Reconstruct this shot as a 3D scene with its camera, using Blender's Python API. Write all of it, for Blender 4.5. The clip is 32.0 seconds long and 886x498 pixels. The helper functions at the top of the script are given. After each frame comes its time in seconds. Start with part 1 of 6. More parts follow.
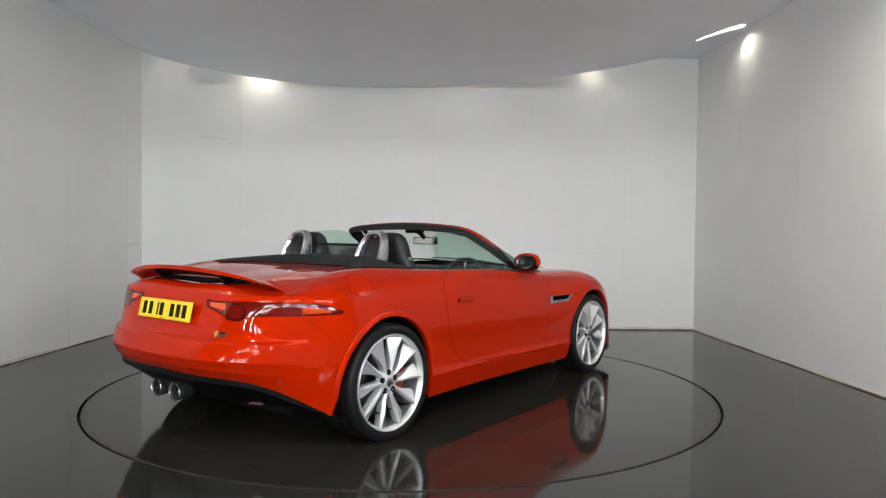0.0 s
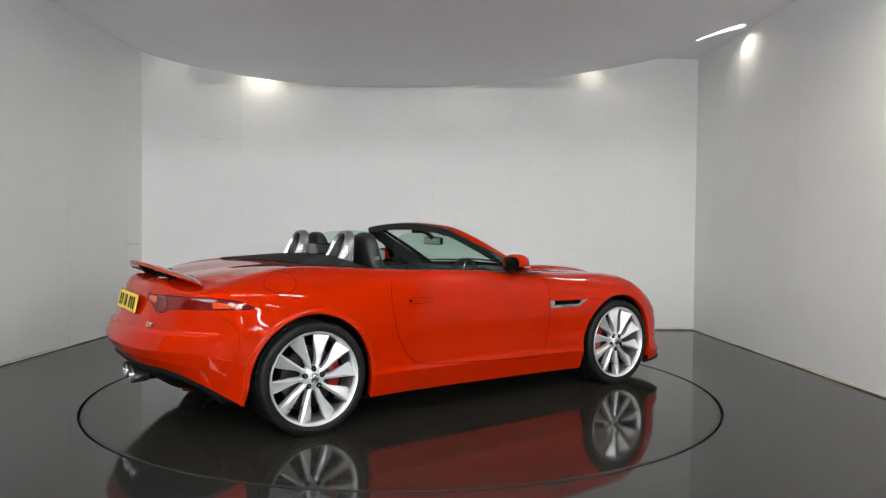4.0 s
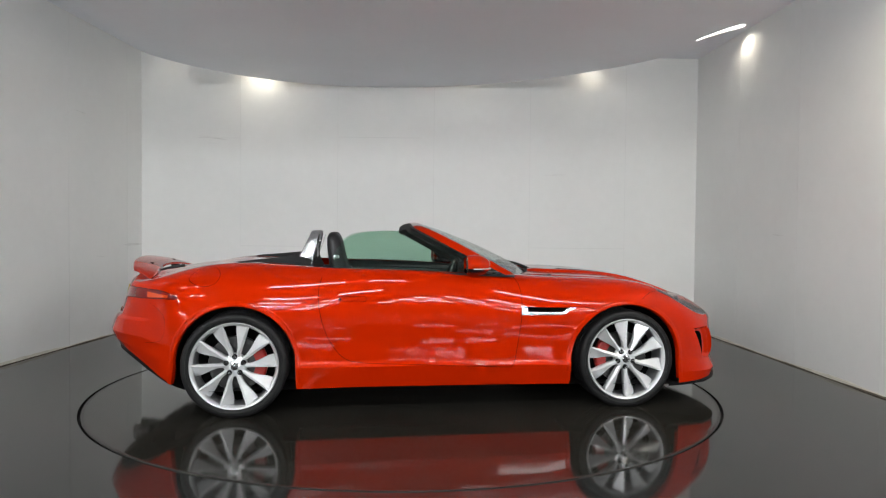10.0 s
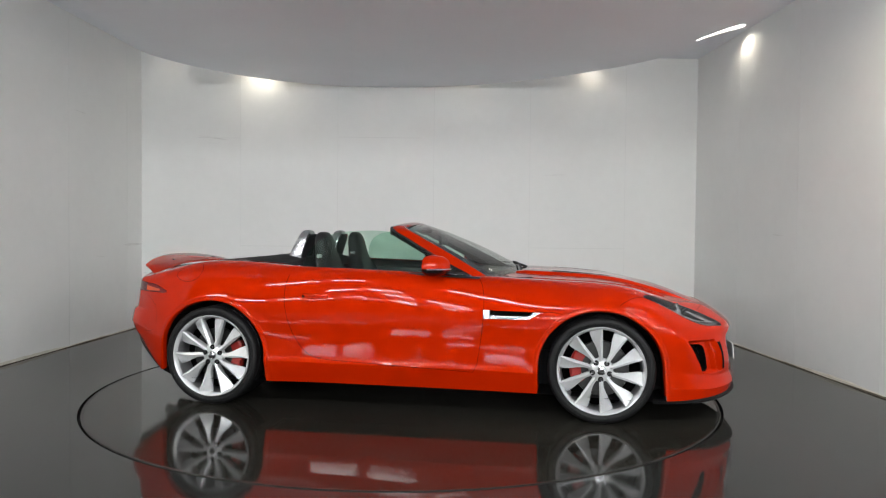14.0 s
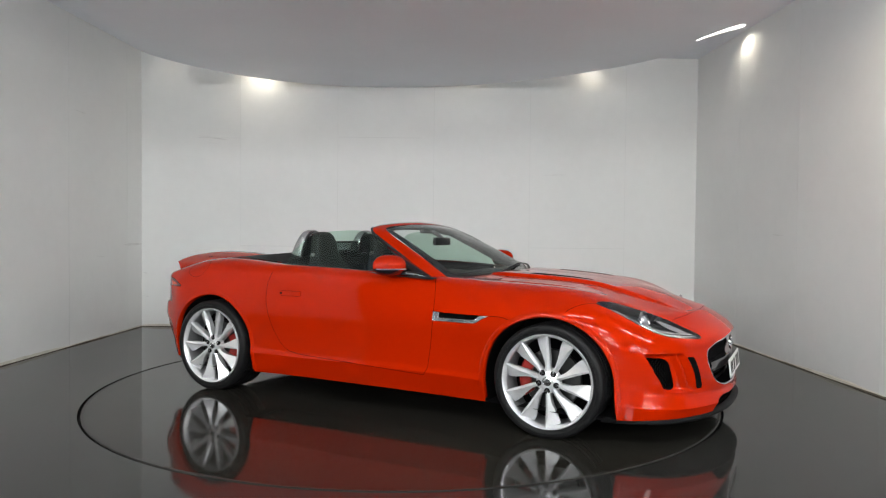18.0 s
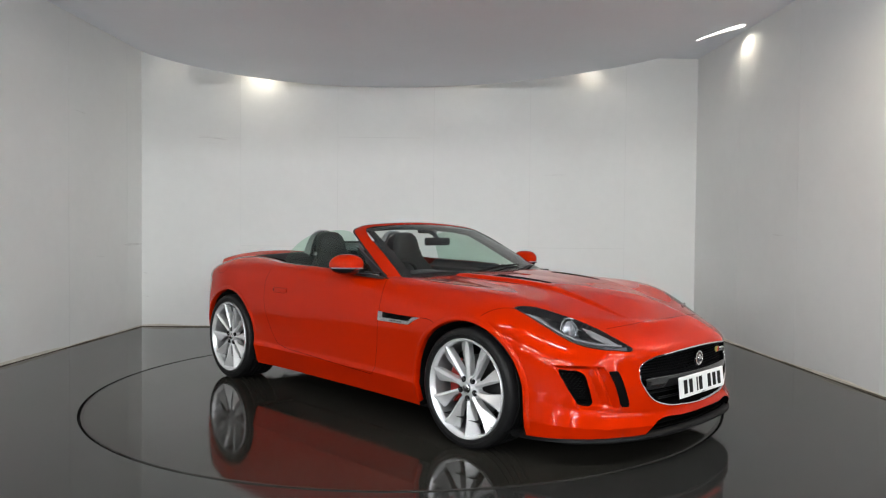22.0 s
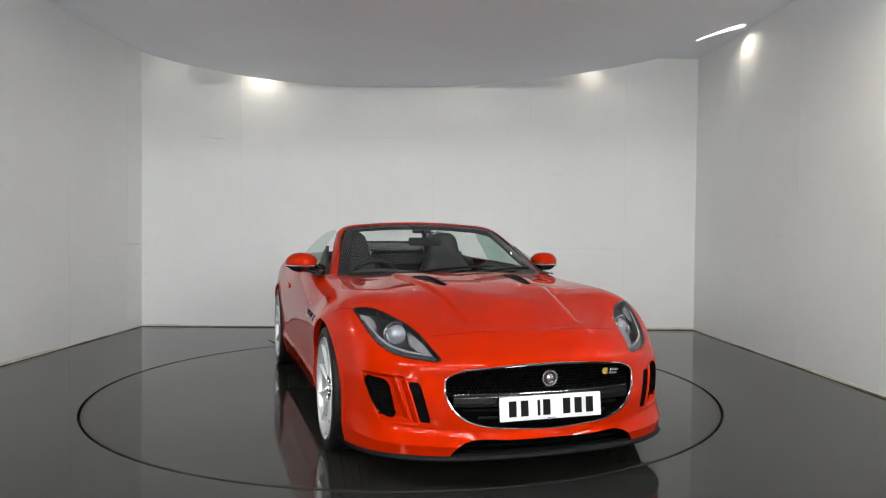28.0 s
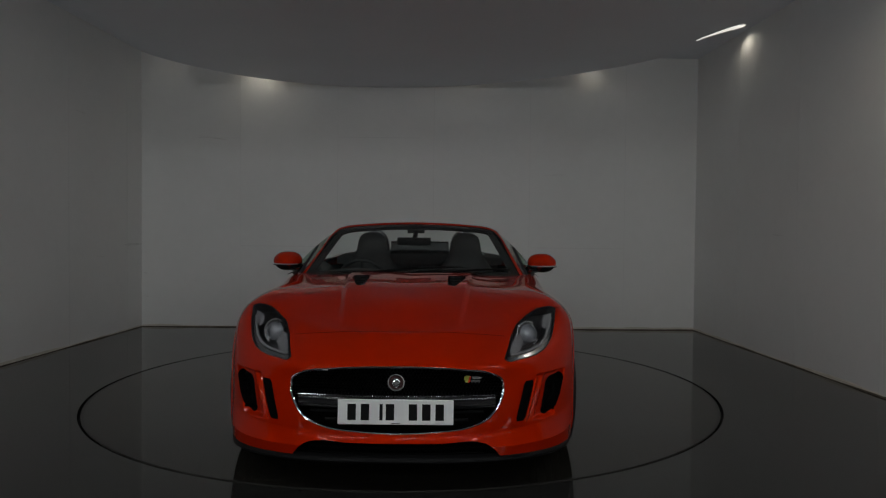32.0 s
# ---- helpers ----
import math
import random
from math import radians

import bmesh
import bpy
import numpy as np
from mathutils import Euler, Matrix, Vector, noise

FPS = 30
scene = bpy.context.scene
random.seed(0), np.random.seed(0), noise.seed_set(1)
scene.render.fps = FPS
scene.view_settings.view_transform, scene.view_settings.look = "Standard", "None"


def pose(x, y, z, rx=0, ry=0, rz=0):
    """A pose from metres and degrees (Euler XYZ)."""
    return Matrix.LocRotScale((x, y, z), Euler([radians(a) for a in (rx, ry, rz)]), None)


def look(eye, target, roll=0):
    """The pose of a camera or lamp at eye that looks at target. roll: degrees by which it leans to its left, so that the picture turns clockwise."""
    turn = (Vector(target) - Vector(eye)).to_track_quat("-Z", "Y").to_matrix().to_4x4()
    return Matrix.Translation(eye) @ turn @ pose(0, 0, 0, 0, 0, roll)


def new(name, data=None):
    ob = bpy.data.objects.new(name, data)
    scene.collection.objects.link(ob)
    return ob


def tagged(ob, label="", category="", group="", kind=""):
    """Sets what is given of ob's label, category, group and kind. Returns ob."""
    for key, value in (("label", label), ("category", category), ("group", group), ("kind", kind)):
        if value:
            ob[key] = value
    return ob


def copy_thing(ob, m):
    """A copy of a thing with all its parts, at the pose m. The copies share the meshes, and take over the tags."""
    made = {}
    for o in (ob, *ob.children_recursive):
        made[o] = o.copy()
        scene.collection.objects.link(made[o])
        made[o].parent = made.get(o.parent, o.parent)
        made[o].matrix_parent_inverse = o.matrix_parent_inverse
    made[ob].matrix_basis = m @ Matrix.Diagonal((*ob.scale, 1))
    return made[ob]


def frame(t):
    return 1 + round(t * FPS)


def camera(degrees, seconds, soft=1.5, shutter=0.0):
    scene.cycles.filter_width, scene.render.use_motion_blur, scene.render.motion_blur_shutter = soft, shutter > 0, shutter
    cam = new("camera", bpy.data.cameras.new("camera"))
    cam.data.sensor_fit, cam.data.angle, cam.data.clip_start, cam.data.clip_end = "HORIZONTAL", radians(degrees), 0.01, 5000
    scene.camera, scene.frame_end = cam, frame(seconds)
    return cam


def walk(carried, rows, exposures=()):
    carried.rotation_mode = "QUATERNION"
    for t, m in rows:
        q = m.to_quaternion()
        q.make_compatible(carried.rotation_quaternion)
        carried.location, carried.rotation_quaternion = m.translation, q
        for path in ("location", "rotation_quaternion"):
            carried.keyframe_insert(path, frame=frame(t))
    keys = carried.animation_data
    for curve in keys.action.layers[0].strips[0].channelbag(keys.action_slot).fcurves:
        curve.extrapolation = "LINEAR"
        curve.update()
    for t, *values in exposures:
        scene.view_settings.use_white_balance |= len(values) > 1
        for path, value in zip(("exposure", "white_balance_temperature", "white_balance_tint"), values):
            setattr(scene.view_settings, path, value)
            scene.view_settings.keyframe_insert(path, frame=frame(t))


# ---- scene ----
cam = camera(63.82, 32.0, soft=1.2)
EYE = (0.0, -5.546, 1.206)
YAW, PITCH = 0.04817, -0.02553
AIM = (EYE[0] + math.sin(YAW) * math.cos(PITCH), EYE[1] + math.cos(YAW) * math.cos(PITCH), EYE[2] + math.sin(PITCH))
walk(cam, [(0.0, look(EYE, AIM, 0.542)), (32.0, look(EYE, AIM, 0.542))],
     exposures=[(0.0, 0.0), (29.6, 0.0), (30.0, -0.23), (30.5, -0.6), (31.0, -1.04), (31.5, -1.6), (32.0, -2.27)])

# ---- light ----
world = bpy.data.worlds.new("world")
scene.world = world
world.use_nodes = True
wn = world.node_tree.nodes
wn["Background"].inputs[0].default_value = (0.8, 0.9, 1.0, 1)
wn["Background"].inputs[1].default_value = 0.05


# ---- materials ----
def nodes_of(m):
    return m.node_tree.nodes, m.node_tree.links


def mat(name, color, rough=0.5, metal=0.0, coat=0.0, coat_rough=0.03, spec=0.5, noise_scale=0.0, noise_amount=0.0,
        rough_amount=0.0, bump=0.0, bump_scale=100.0, emit=0.0, trans=0.0, ior=1.45, detail=4.0, stretch=(1, 1, 1), emit_color=None):
    m = bpy.data.materials.new(name)
    m.use_nodes = True
    n, l = nodes_of(m)
    b = n["Principled BSDF"]
    b.inputs["Base Color"].default_value = (*color, 1)
    b.inputs["Roughness"].default_value = rough
    b.inputs["Metallic"].default_value = metal
    b.inputs["Coat Weight"].default_value = coat
    b.inputs["Coat Roughness"].default_value = coat_rough
    b.inputs["Specular IOR Level"].default_value = spec
    b.inputs["Transmission Weight"].default_value = trans
    b.inputs["IOR"].default_value = ior
    if emit:
        b.inputs["Emission Color"].default_value = (*(emit_color or color), 1)
        b.inputs["Emission Strength"].default_value = emit
    if noise_amount or rough_amount or bump:
        tc = n.new("ShaderNodeTexCoord")
        mp = n.new("ShaderNodeMapping")
        mp.inputs["Scale"].default_value = stretch
        l.new(tc.outputs["Object"], mp.inputs["Vector"])
    if noise_amount or rough_amount:
        big = n.new("ShaderNodeTexNoise")
        big.inputs["Scale"].default_value = noise_scale
        big.inputs["Detail"].default_value = detail
        l.new(mp.outputs["Vector"], big.inputs["Vector"])
        if noise_amount:
            fine = n.new("ShaderNodeTexNoise")
            fine.inputs["Scale"].default_value = noise_scale * 14
            fine.inputs["Detail"].default_value = 3
            l.new(mp.outputs["Vector"], fine.inputs["Vector"])
            add = n.new("ShaderNodeMath")
            add.operation = "MULTIPLY_ADD"
            add.inputs[1].default_value = 0.35
            l.new(fine.outputs["Fac"], add.inputs[0])
            l.new(big.outputs["Fac"], add.inputs[2])
            ramp = n.new("ShaderNodeMapRange")
            ramp.inputs["From Min"].default_value = 0.4
            ramp.inputs["From Max"].default_value = 0.95
            ramp.inputs["To Min"].default_value = 1 - noise_amount
            ramp.inputs["To Max"].default_value = 1 + noise_amount
            l.new(add.outputs[0], ramp.inputs["Value"])
            mix = n.new("ShaderNodeVectorMath")
            mix.operation = "SCALE"
            mix.inputs[0].default_value = color
            l.new(ramp.outputs[0], mix.inputs["Scale"])
            l.new(mix.outputs[0], b.inputs["Base Color"])
        if rough_amount:
            rr = n.new("ShaderNodeMapRange")
            rr.inputs["From Min"].default_value = 0.3
            rr.inputs["From Max"].default_value = 0.7
            rr.inputs["To Min"].default_value = max(0.0, rough - rough_amount)
            rr.inputs["To Max"].default_value = rough + rough_amount
            l.new(big.outputs["Fac"], rr.inputs["Value"])
            l.new(rr.outputs[0], b.inputs["Roughness"])
    if bump:
        bn = n.new("ShaderNodeTexNoise")
        bn.inputs["Scale"].default_value = bump_scale
        bn.inputs["Detail"].default_value = 5
        l.new(mp.outputs["Vector"], bn.inputs["Vector"])
        bp = n.new("ShaderNodeBump")
        bp.inputs["Strength"].default_value = bump
        bp.inputs["Distance"].default_value = 0.01
        l.new(bn.outputs["Fac"], bp.inputs["Height"])
        l.new(bp.outputs["Normal"], b.inputs["Normal"])
    return m


M_WALL = mat("white_wall_paint", (0.84, 0.84, 0.83), 0.45, noise_scale=0.7, noise_amount=0.035, bump=0.05, bump_scale=40)
M_CEIL = mat("grey_ceiling_paint", (0.86, 0.905, 0.965), 0.36, noise_scale=1.2, noise_amount=0.02, bump=0.04, bump_scale=30)
# unseen hall surfaces, darkened so the car paint mirrors little pale veil
M_HALL = mat("dark_hall_surround", (0.045, 0.045, 0.045), 0.7, noise_scale=0.5, noise_amount=0.1)
M_JOINT = mat("wall_joint", (0.73, 0.73, 0.72), 0.7)
M_FLOOR = mat("grey_epoxy_floor", (0.022, 0.022, 0.0212), 0.07, spec=0.29, noise_scale=1.6, noise_amount=0.10, rough_amount=0.02, bump=0.006, bump_scale=5)
M_DISC = mat("dark_turntable_coating", (0.020, 0.0187, 0.0158), 0.075, spec=0.24, noise_scale=2.2, noise_amount=0.25, rough_amount=0.04, bump=0.022, bump_scale=7)
M_SCUFF = mat("grey_wall_scuff", (0.76, 0.755, 0.745), 0.6, noise_scale=18, noise_amount=0.12)
M_SCRATCH = mat("pale_wall_scratch", (0.90, 0.90, 0.89), 0.5)
M_DIRT = mat("brown_floor_edge_dirt", (0.11, 0.09, 0.065), 0.8, noise_scale=7, noise_amount=0.5, bump=0.3, bump_scale=60)
M_BEAD = mat("off_white_sealant", (0.66, 0.63, 0.56), 0.6, noise_scale=4, noise_amount=0.2)
M_CRACK = mat("floor_crack", (0.006, 0.006, 0.006), 0.9)
M_HALL_FLOOR = mat("matt_hall_floor", (0.075, 0.075, 0.073), 0.6, noise_scale=1.1, noise_amount=0.12, bump=0.02, bump_scale=20)
M_STEEL_DARK = mat("dark_edge_steel", (0.020, 0.019, 0.018), 0.25, spec=0.25, noise_scale=9, noise_amount=0.2)
M_GROOVE = mat("turntable_gap", (0.008, 0.008, 0.008), 0.8)
M_PAINT = mat("orange_red_paint", (0.46, 0.0148, 0.0002), 0.42, metal=0.15, spec=0.0, coat=1.0, coat_rough=0.015, noise_scale=900, noise_amount=0.05)
M_BLACK = mat("black_plastic", (0.005, 0.005, 0.0055), 0.5, spec=0.13, noise_scale=40, noise_amount=0.2, bump=0.08, bump_scale=400)
M_GLOSS = mat("gloss_black_trim", (0.008, 0.008, 0.009), 0.12, coat=0.5)
M_DARK = mat("dark_void", (0.003, 0.003, 0.003), 0.9, spec=0.03)
M_TYRE = mat("tyre_rubber", (0.0075, 0.0075, 0.008), 0.5, spec=0.25, noise_scale=12, noise_amount=0.25, bump=0.1, bump_scale=200)
M_ALLOY = mat("silver_alloy", (0.74, 0.745, 0.76), 0.27, metal=0.6, noise_scale=25, noise_amount=0.05)
M_ALLOY_DARK = mat("dull_wheel_barrel", (0.24, 0.24, 0.25), 0.45, metal=0.6)
M_CHROME = mat("chrome", (0.80, 0.80, 0.81), 0.09, metal=1.0)
M_SATIN = mat("satin_silver", (0.44, 0.44, 0.455), 0.26, metal=0.9)
# caliper red, darkened to include the shade behind the spokes
M_RED_CAL = mat("shaded_red_caliper", (0.24, 0.010, 0.006), 0.35, coat=0.4)
M_STEEL = mat("brake_disc_steel", (0.055, 0.055, 0.055), 0.35, metal=0.9, noise_scale=60, noise_amount=0.1)
M_LEATHER = mat("black_leather", (0.013, 0.013, 0.0145), 0.45, noise_scale=30, noise_amount=0.2, bump=0.05, bump_scale=120)
M_FABRIC = mat("black_hood_fabric", (0.012, 0.012, 0.013), 0.85, noise_scale=60, noise_amount=0.2, bump=0.2, bump_scale=500)
M_GAP = mat("shut_line_shadow", (0.012, 0.002, 0.0015), 1.0, spec=0.0)
M_PLATE_W = mat("white_plate_face", (0.80, 0.80, 0.80), 0.35, coat=0.3)
M_PLATE_Y = mat("yellow_plate_face", (0.85, 0.62, 0.01), 0.35, coat=0.3)
M_INK = mat("plate_ink", (0.008, 0.008, 0.008), 0.6, spec=0.1)
M_GREEN = mat("green_badge_enamel", (0.28, 0.30, 0.05), 0.3, coat=0.5)
M_REDBADGE = mat("red_badge_enamel", (0.55, 0.03, 0.01), 0.3, coat=0.5)
M_REDBADGE_DARK = mat("dark_badge_enamel", (0.05, 0.02, 0.02), 0.3, coat=0.4)
M_AMBER = mat("amber_lens", (0.62, 0.055, 0.006), 0.15, coat=0.6)
M_TAIL = mat("red_tail_lens", (0.14, 0.004, 0.002), 0.12, spec=0.2, coat=0.7, noise_scale=30, noise_amount=0.25, stretch=(1, 1, 6))
M_TAIL_DARK = mat("dark_red_lens", (0.05, 0.003, 0.002), 0.08, coat=1.0)
M_LAMP_BACK = mat("headlamp_bowl", (0.055, 0.055, 0.06), 0.3, metal=0.6)
M_TIP = mat("brushed_exhaust_steel", (0.42, 0.42, 0.43), 0.24, metal=0.95, noise_scale=40, noise_amount=0.15)
M_SMOKE = mat("smoked_chrome", (0.25, 0.25, 0.26), 0.15, metal=0.9)

M_PAINT.node_tree.nodes["Principled BSDF"].inputs["Coat IOR"].default_value = 1.28


def glass_mat(name, tint, alpha_mix):
    m = bpy.data.materials.new(name)
    m.use_nodes = True
    n, l = nodes_of(m)
    n.remove(n["Principled BSDF"])
    tr = n.new("ShaderNodeBsdfTransparent")
    tr.inputs[0].default_value = (*tint, 1)
    gl = n.new("ShaderNodeBsdfGlossy")
    gl.inputs["Roughness"].default_value = 0.01
    lw = n.new("ShaderNodeLayerWeight")
    lw.inputs[0].default_value = 0.5
    pw = n.new("ShaderNodeMath")
    pw.operation = "POWER"
    pw.inputs[1].default_value = 5.0
    l.new(lw.outputs["Facing"], pw.inputs[0])
    mul = n.new("ShaderNodeMath")
    mul.operation = "MULTIPLY_ADD"
    mul.inputs[1].default_value = 0.8 * alpha_mix
    mul.inputs[2].default_value = 0.045 * alpha_mix
    l.new(pw.outputs[0], mul.inputs[0])
    mx = n.new("ShaderNodeMixShader")
    l.new(mul.outputs[0], mx.inputs[0])
    l.new(tr.outputs[0], mx.inputs[1])
    l.new(gl.outputs[0], mx.inputs[2])
    l.new(mx.outputs[0], n["Material Output"].inputs[0])
    return m


M_GLASS = glass_mat("clear_windscreen_glass", (0.86, 0.93, 0.90), 1.0)
M_GLASS_GREEN = glass_mat("green_tinted_glass", (0.62, 0.80, 0.70), 1.0)
M_LENS = glass_mat("clear_lens", (0.93, 0.94, 0.95), 0.9)
M_GLASS_SMOKE = glass_mat("smoked_glass", (0.45, 0.47, 0.48), 1.0)


def glow(name, color, strength):
    m = bpy.data.materials.new(name)
    m.use_nodes = True
    n, l = nodes_of(m)
    b = n["Principled BSDF"]
    b.inputs["Base Color"].default_value = (0.8, 0.8, 0.8, 1)
    b.inputs["Emission Color"].default_value = (*color, 1)
    b.inputs["Emission Strength"].default_value = strength
    return m


M_STRIP = glow("strip_light_diffuser", (0.97, 1.0, 1.0), 74.0)
M_STREAK = glow("ceiling_streak_glow", (1.0, 0.95, 0.86), 3.5)


# ---- mesh helpers ----
def mesh_ob(name, bm, material, parent=None, label="", smooth=True, sharp=0.75):
    if smooth:
        bm.normal_update()
        for e in bm.edges:
            if len(e.link_faces) == 2 and e.calc_face_angle(0.0) > sharp:
                e.smooth = False
    me = bpy.data.meshes.new(name)
    bm.to_mesh(me)
    bm.free()
    if smooth:
        for pl in me.polygons:
            pl.use_smooth = True
    if material is not None:
        for m in (material if isinstance(material, (list, tuple)) else [material]):
            me.materials.append(m)
    ob = new(name, me)
    if parent is not None:
        ob.parent = parent
    if label:
        ob["label"] = label
    return ob


def part(name, bm, material, parent, label="", smooth=True, sharp=0.75):
    return mesh_ob(name, bm, material, parent, label, smooth, sharp)


def box(bm, x0, x1, y0, y1, z0, z1, bevel=0.0, seg=2):
    vs = [bm.verts.new((x, y, z)) for x in (x0, x1) for y in (y0, y1) for z in (z0, z1)]
    fs = [bm.faces.new([vs[i] for i in q]) for q in
          ((0, 1, 3, 2), (4, 6, 7, 5), (0, 4, 5, 1), (2, 3, 7, 6), (0, 2, 6, 4), (1, 5, 7, 3))]
    if bevel:
        es = {e for f in fs for e in f.edges}
        bmesh.ops.bevel(bm, geom=list(es), offset=bevel, segments=seg, affect="EDGES", profile=0.6)
    return vs


def prism(bm, outline, z0, z1):
    lo = [bm.verts.new((x, y, z0)) for x, y in outline]
    hi = [bm.verts.new((x, y, z1)) for x, y in outline]
    n = len(outline)
    bm.faces.new(hi)
    bm.faces.new(lo[::-1])
    for i in range(n):
        j = (i + 1) % n
        bm.faces.new((lo[i], lo[j], hi[j], hi[i]))


def lathe(bm, profile, steps=64, axis="y", closed=False, arc=(0, 360)):
    """profile: (radius, along) pairs, turned about the axis."""
    rings = []
    full = abs(arc[1] - arc[0]) >= 359.9
    count = steps if full else steps + 1
    for k in range(count):
        a = radians(arc[0] + (arc[1] - arc[0]) * k / steps)
        ring = []
        for r, d in profile:
            c, s = r * math.cos(a), r * math.sin(a)
            ring.append(bm.verts.new({"y": (c, d, s), "x": (d, c, s), "z": (c, s, d)}[axis]))
        rings.append(ring)
    m = len(profile)
    for k in range(count if full else count - 1):
        a, b = rings[k], rings[(k + 1) % count]
        for i in range(m if closed else m - 1):
            j = (i + 1) % m
            bm.faces.new((a[i], a[j], b[j], b[i]))
    return rings


def tube(bm, path, radius, sides=8, closed=False):
    """A round tube along a list of points; radius may be a list."""
    n = len(path)
    pts = [Vector(q) for q in path]
    rings = []
    up = Vector((0, 0, 1))
    for i, q in enumerate(pts):
        a = pts[(i - 1) % n] if (closed or i > 0) else q
        b = pts[(i + 1) % n] if (closed or i < n - 1) else q
        d = (b - a).normalized()
        side = d.cross(up)
        if side.length < 0.05:
            side = d.cross(Vector((0, 1, 0)))
        side.normalize()
        nrm = side.cross(d)
        r = float(radius[i] if isinstance(radius, (list, tuple)) else radius)
        rings.append([bm.verts.new(q + r * (math.cos(t) * side + math.sin(t) * nrm))
                      for t in [2 * math.pi * k / sides for k in range(sides)]])
    for i in range(n if closed else n - 1):
        a, b = rings[i], rings[(i + 1) % n]
        for k in range(sides):
            j = (k + 1) % sides
            bm.faces.new((a[k], a[j], b[j], b[k]))
    if not closed:
        bm.faces.new(rings[0])
        bm.faces.new(rings[-1][::-1])


def grid_faces(bm, rows, wrap=False):
    """rows: lists of bm verts of equal length, joined by quads."""
    for a, b in zip(rows[:-1], rows[1:]):
        m = len(a)
        for i in range(m if wrap else m - 1):
            j = (i + 1) % m
            bm.faces.new((a[i], a[j], b[j], b[i]))


def bez(points, n):
    """A smooth curve through points (tuples), n samples."""
    q = np.array(points, float)
    d = np.concatenate([[0], np.cumsum(np.linalg.norm(np.diff(q, axis=0), axis=1))])
    return hermite(d, q, np.linspace(0, d[-1], n))


def hermite(t, q, s):
    """Cubic Hermite with finite-difference tangents, q sampled at t, evaluated at s; works along axis 0."""
    t = np.asarray(t, float)
    q = np.asarray(q, float)
    h = np.diff(t)
    shape = (-1,) + (1,) * (q.ndim - 1)
    sl = np.diff(q, axis=0) / h.reshape(shape)
    m = np.empty_like(q)
    m[0], m[-1] = sl[0], sl[-1]
    w = (h[1:] / (h[:-1] + h[1:])).reshape(shape)
    m[1:-1] = w * sl[:-1] + (1 - w) * sl[1:]
    s = np.clip(s, t[0], t[-1])
    i = np.clip(np.searchsorted(t, s, side="right") - 1, 0, len(h) - 1)
    u = ((s - t[i]) / h[i]).reshape(shape)
    hh = h[i].reshape(shape)
    return ((2 * u**3 - 3 * u**2 + 1) * q[i] + (u**3 - 2 * u**2 + u) * hh * m[i]
            + (-2 * u**3 + 3 * u**2) * q[i + 1] + (u**3 - u**2) * hh * m[i + 1])


# ---- the room ----
random.seed(5)
BL, BR = (-3.26, 3.316), (3.539, 3.102)      # back corners of the floor
LF, RF = (-3.83, -2.6), (3.505, -2.6)         # front ends of the side walls
WALL_TOP = 3.35
HALL_X, HALL_Y = 10.0, -20.0
HALL_Z = 3.3


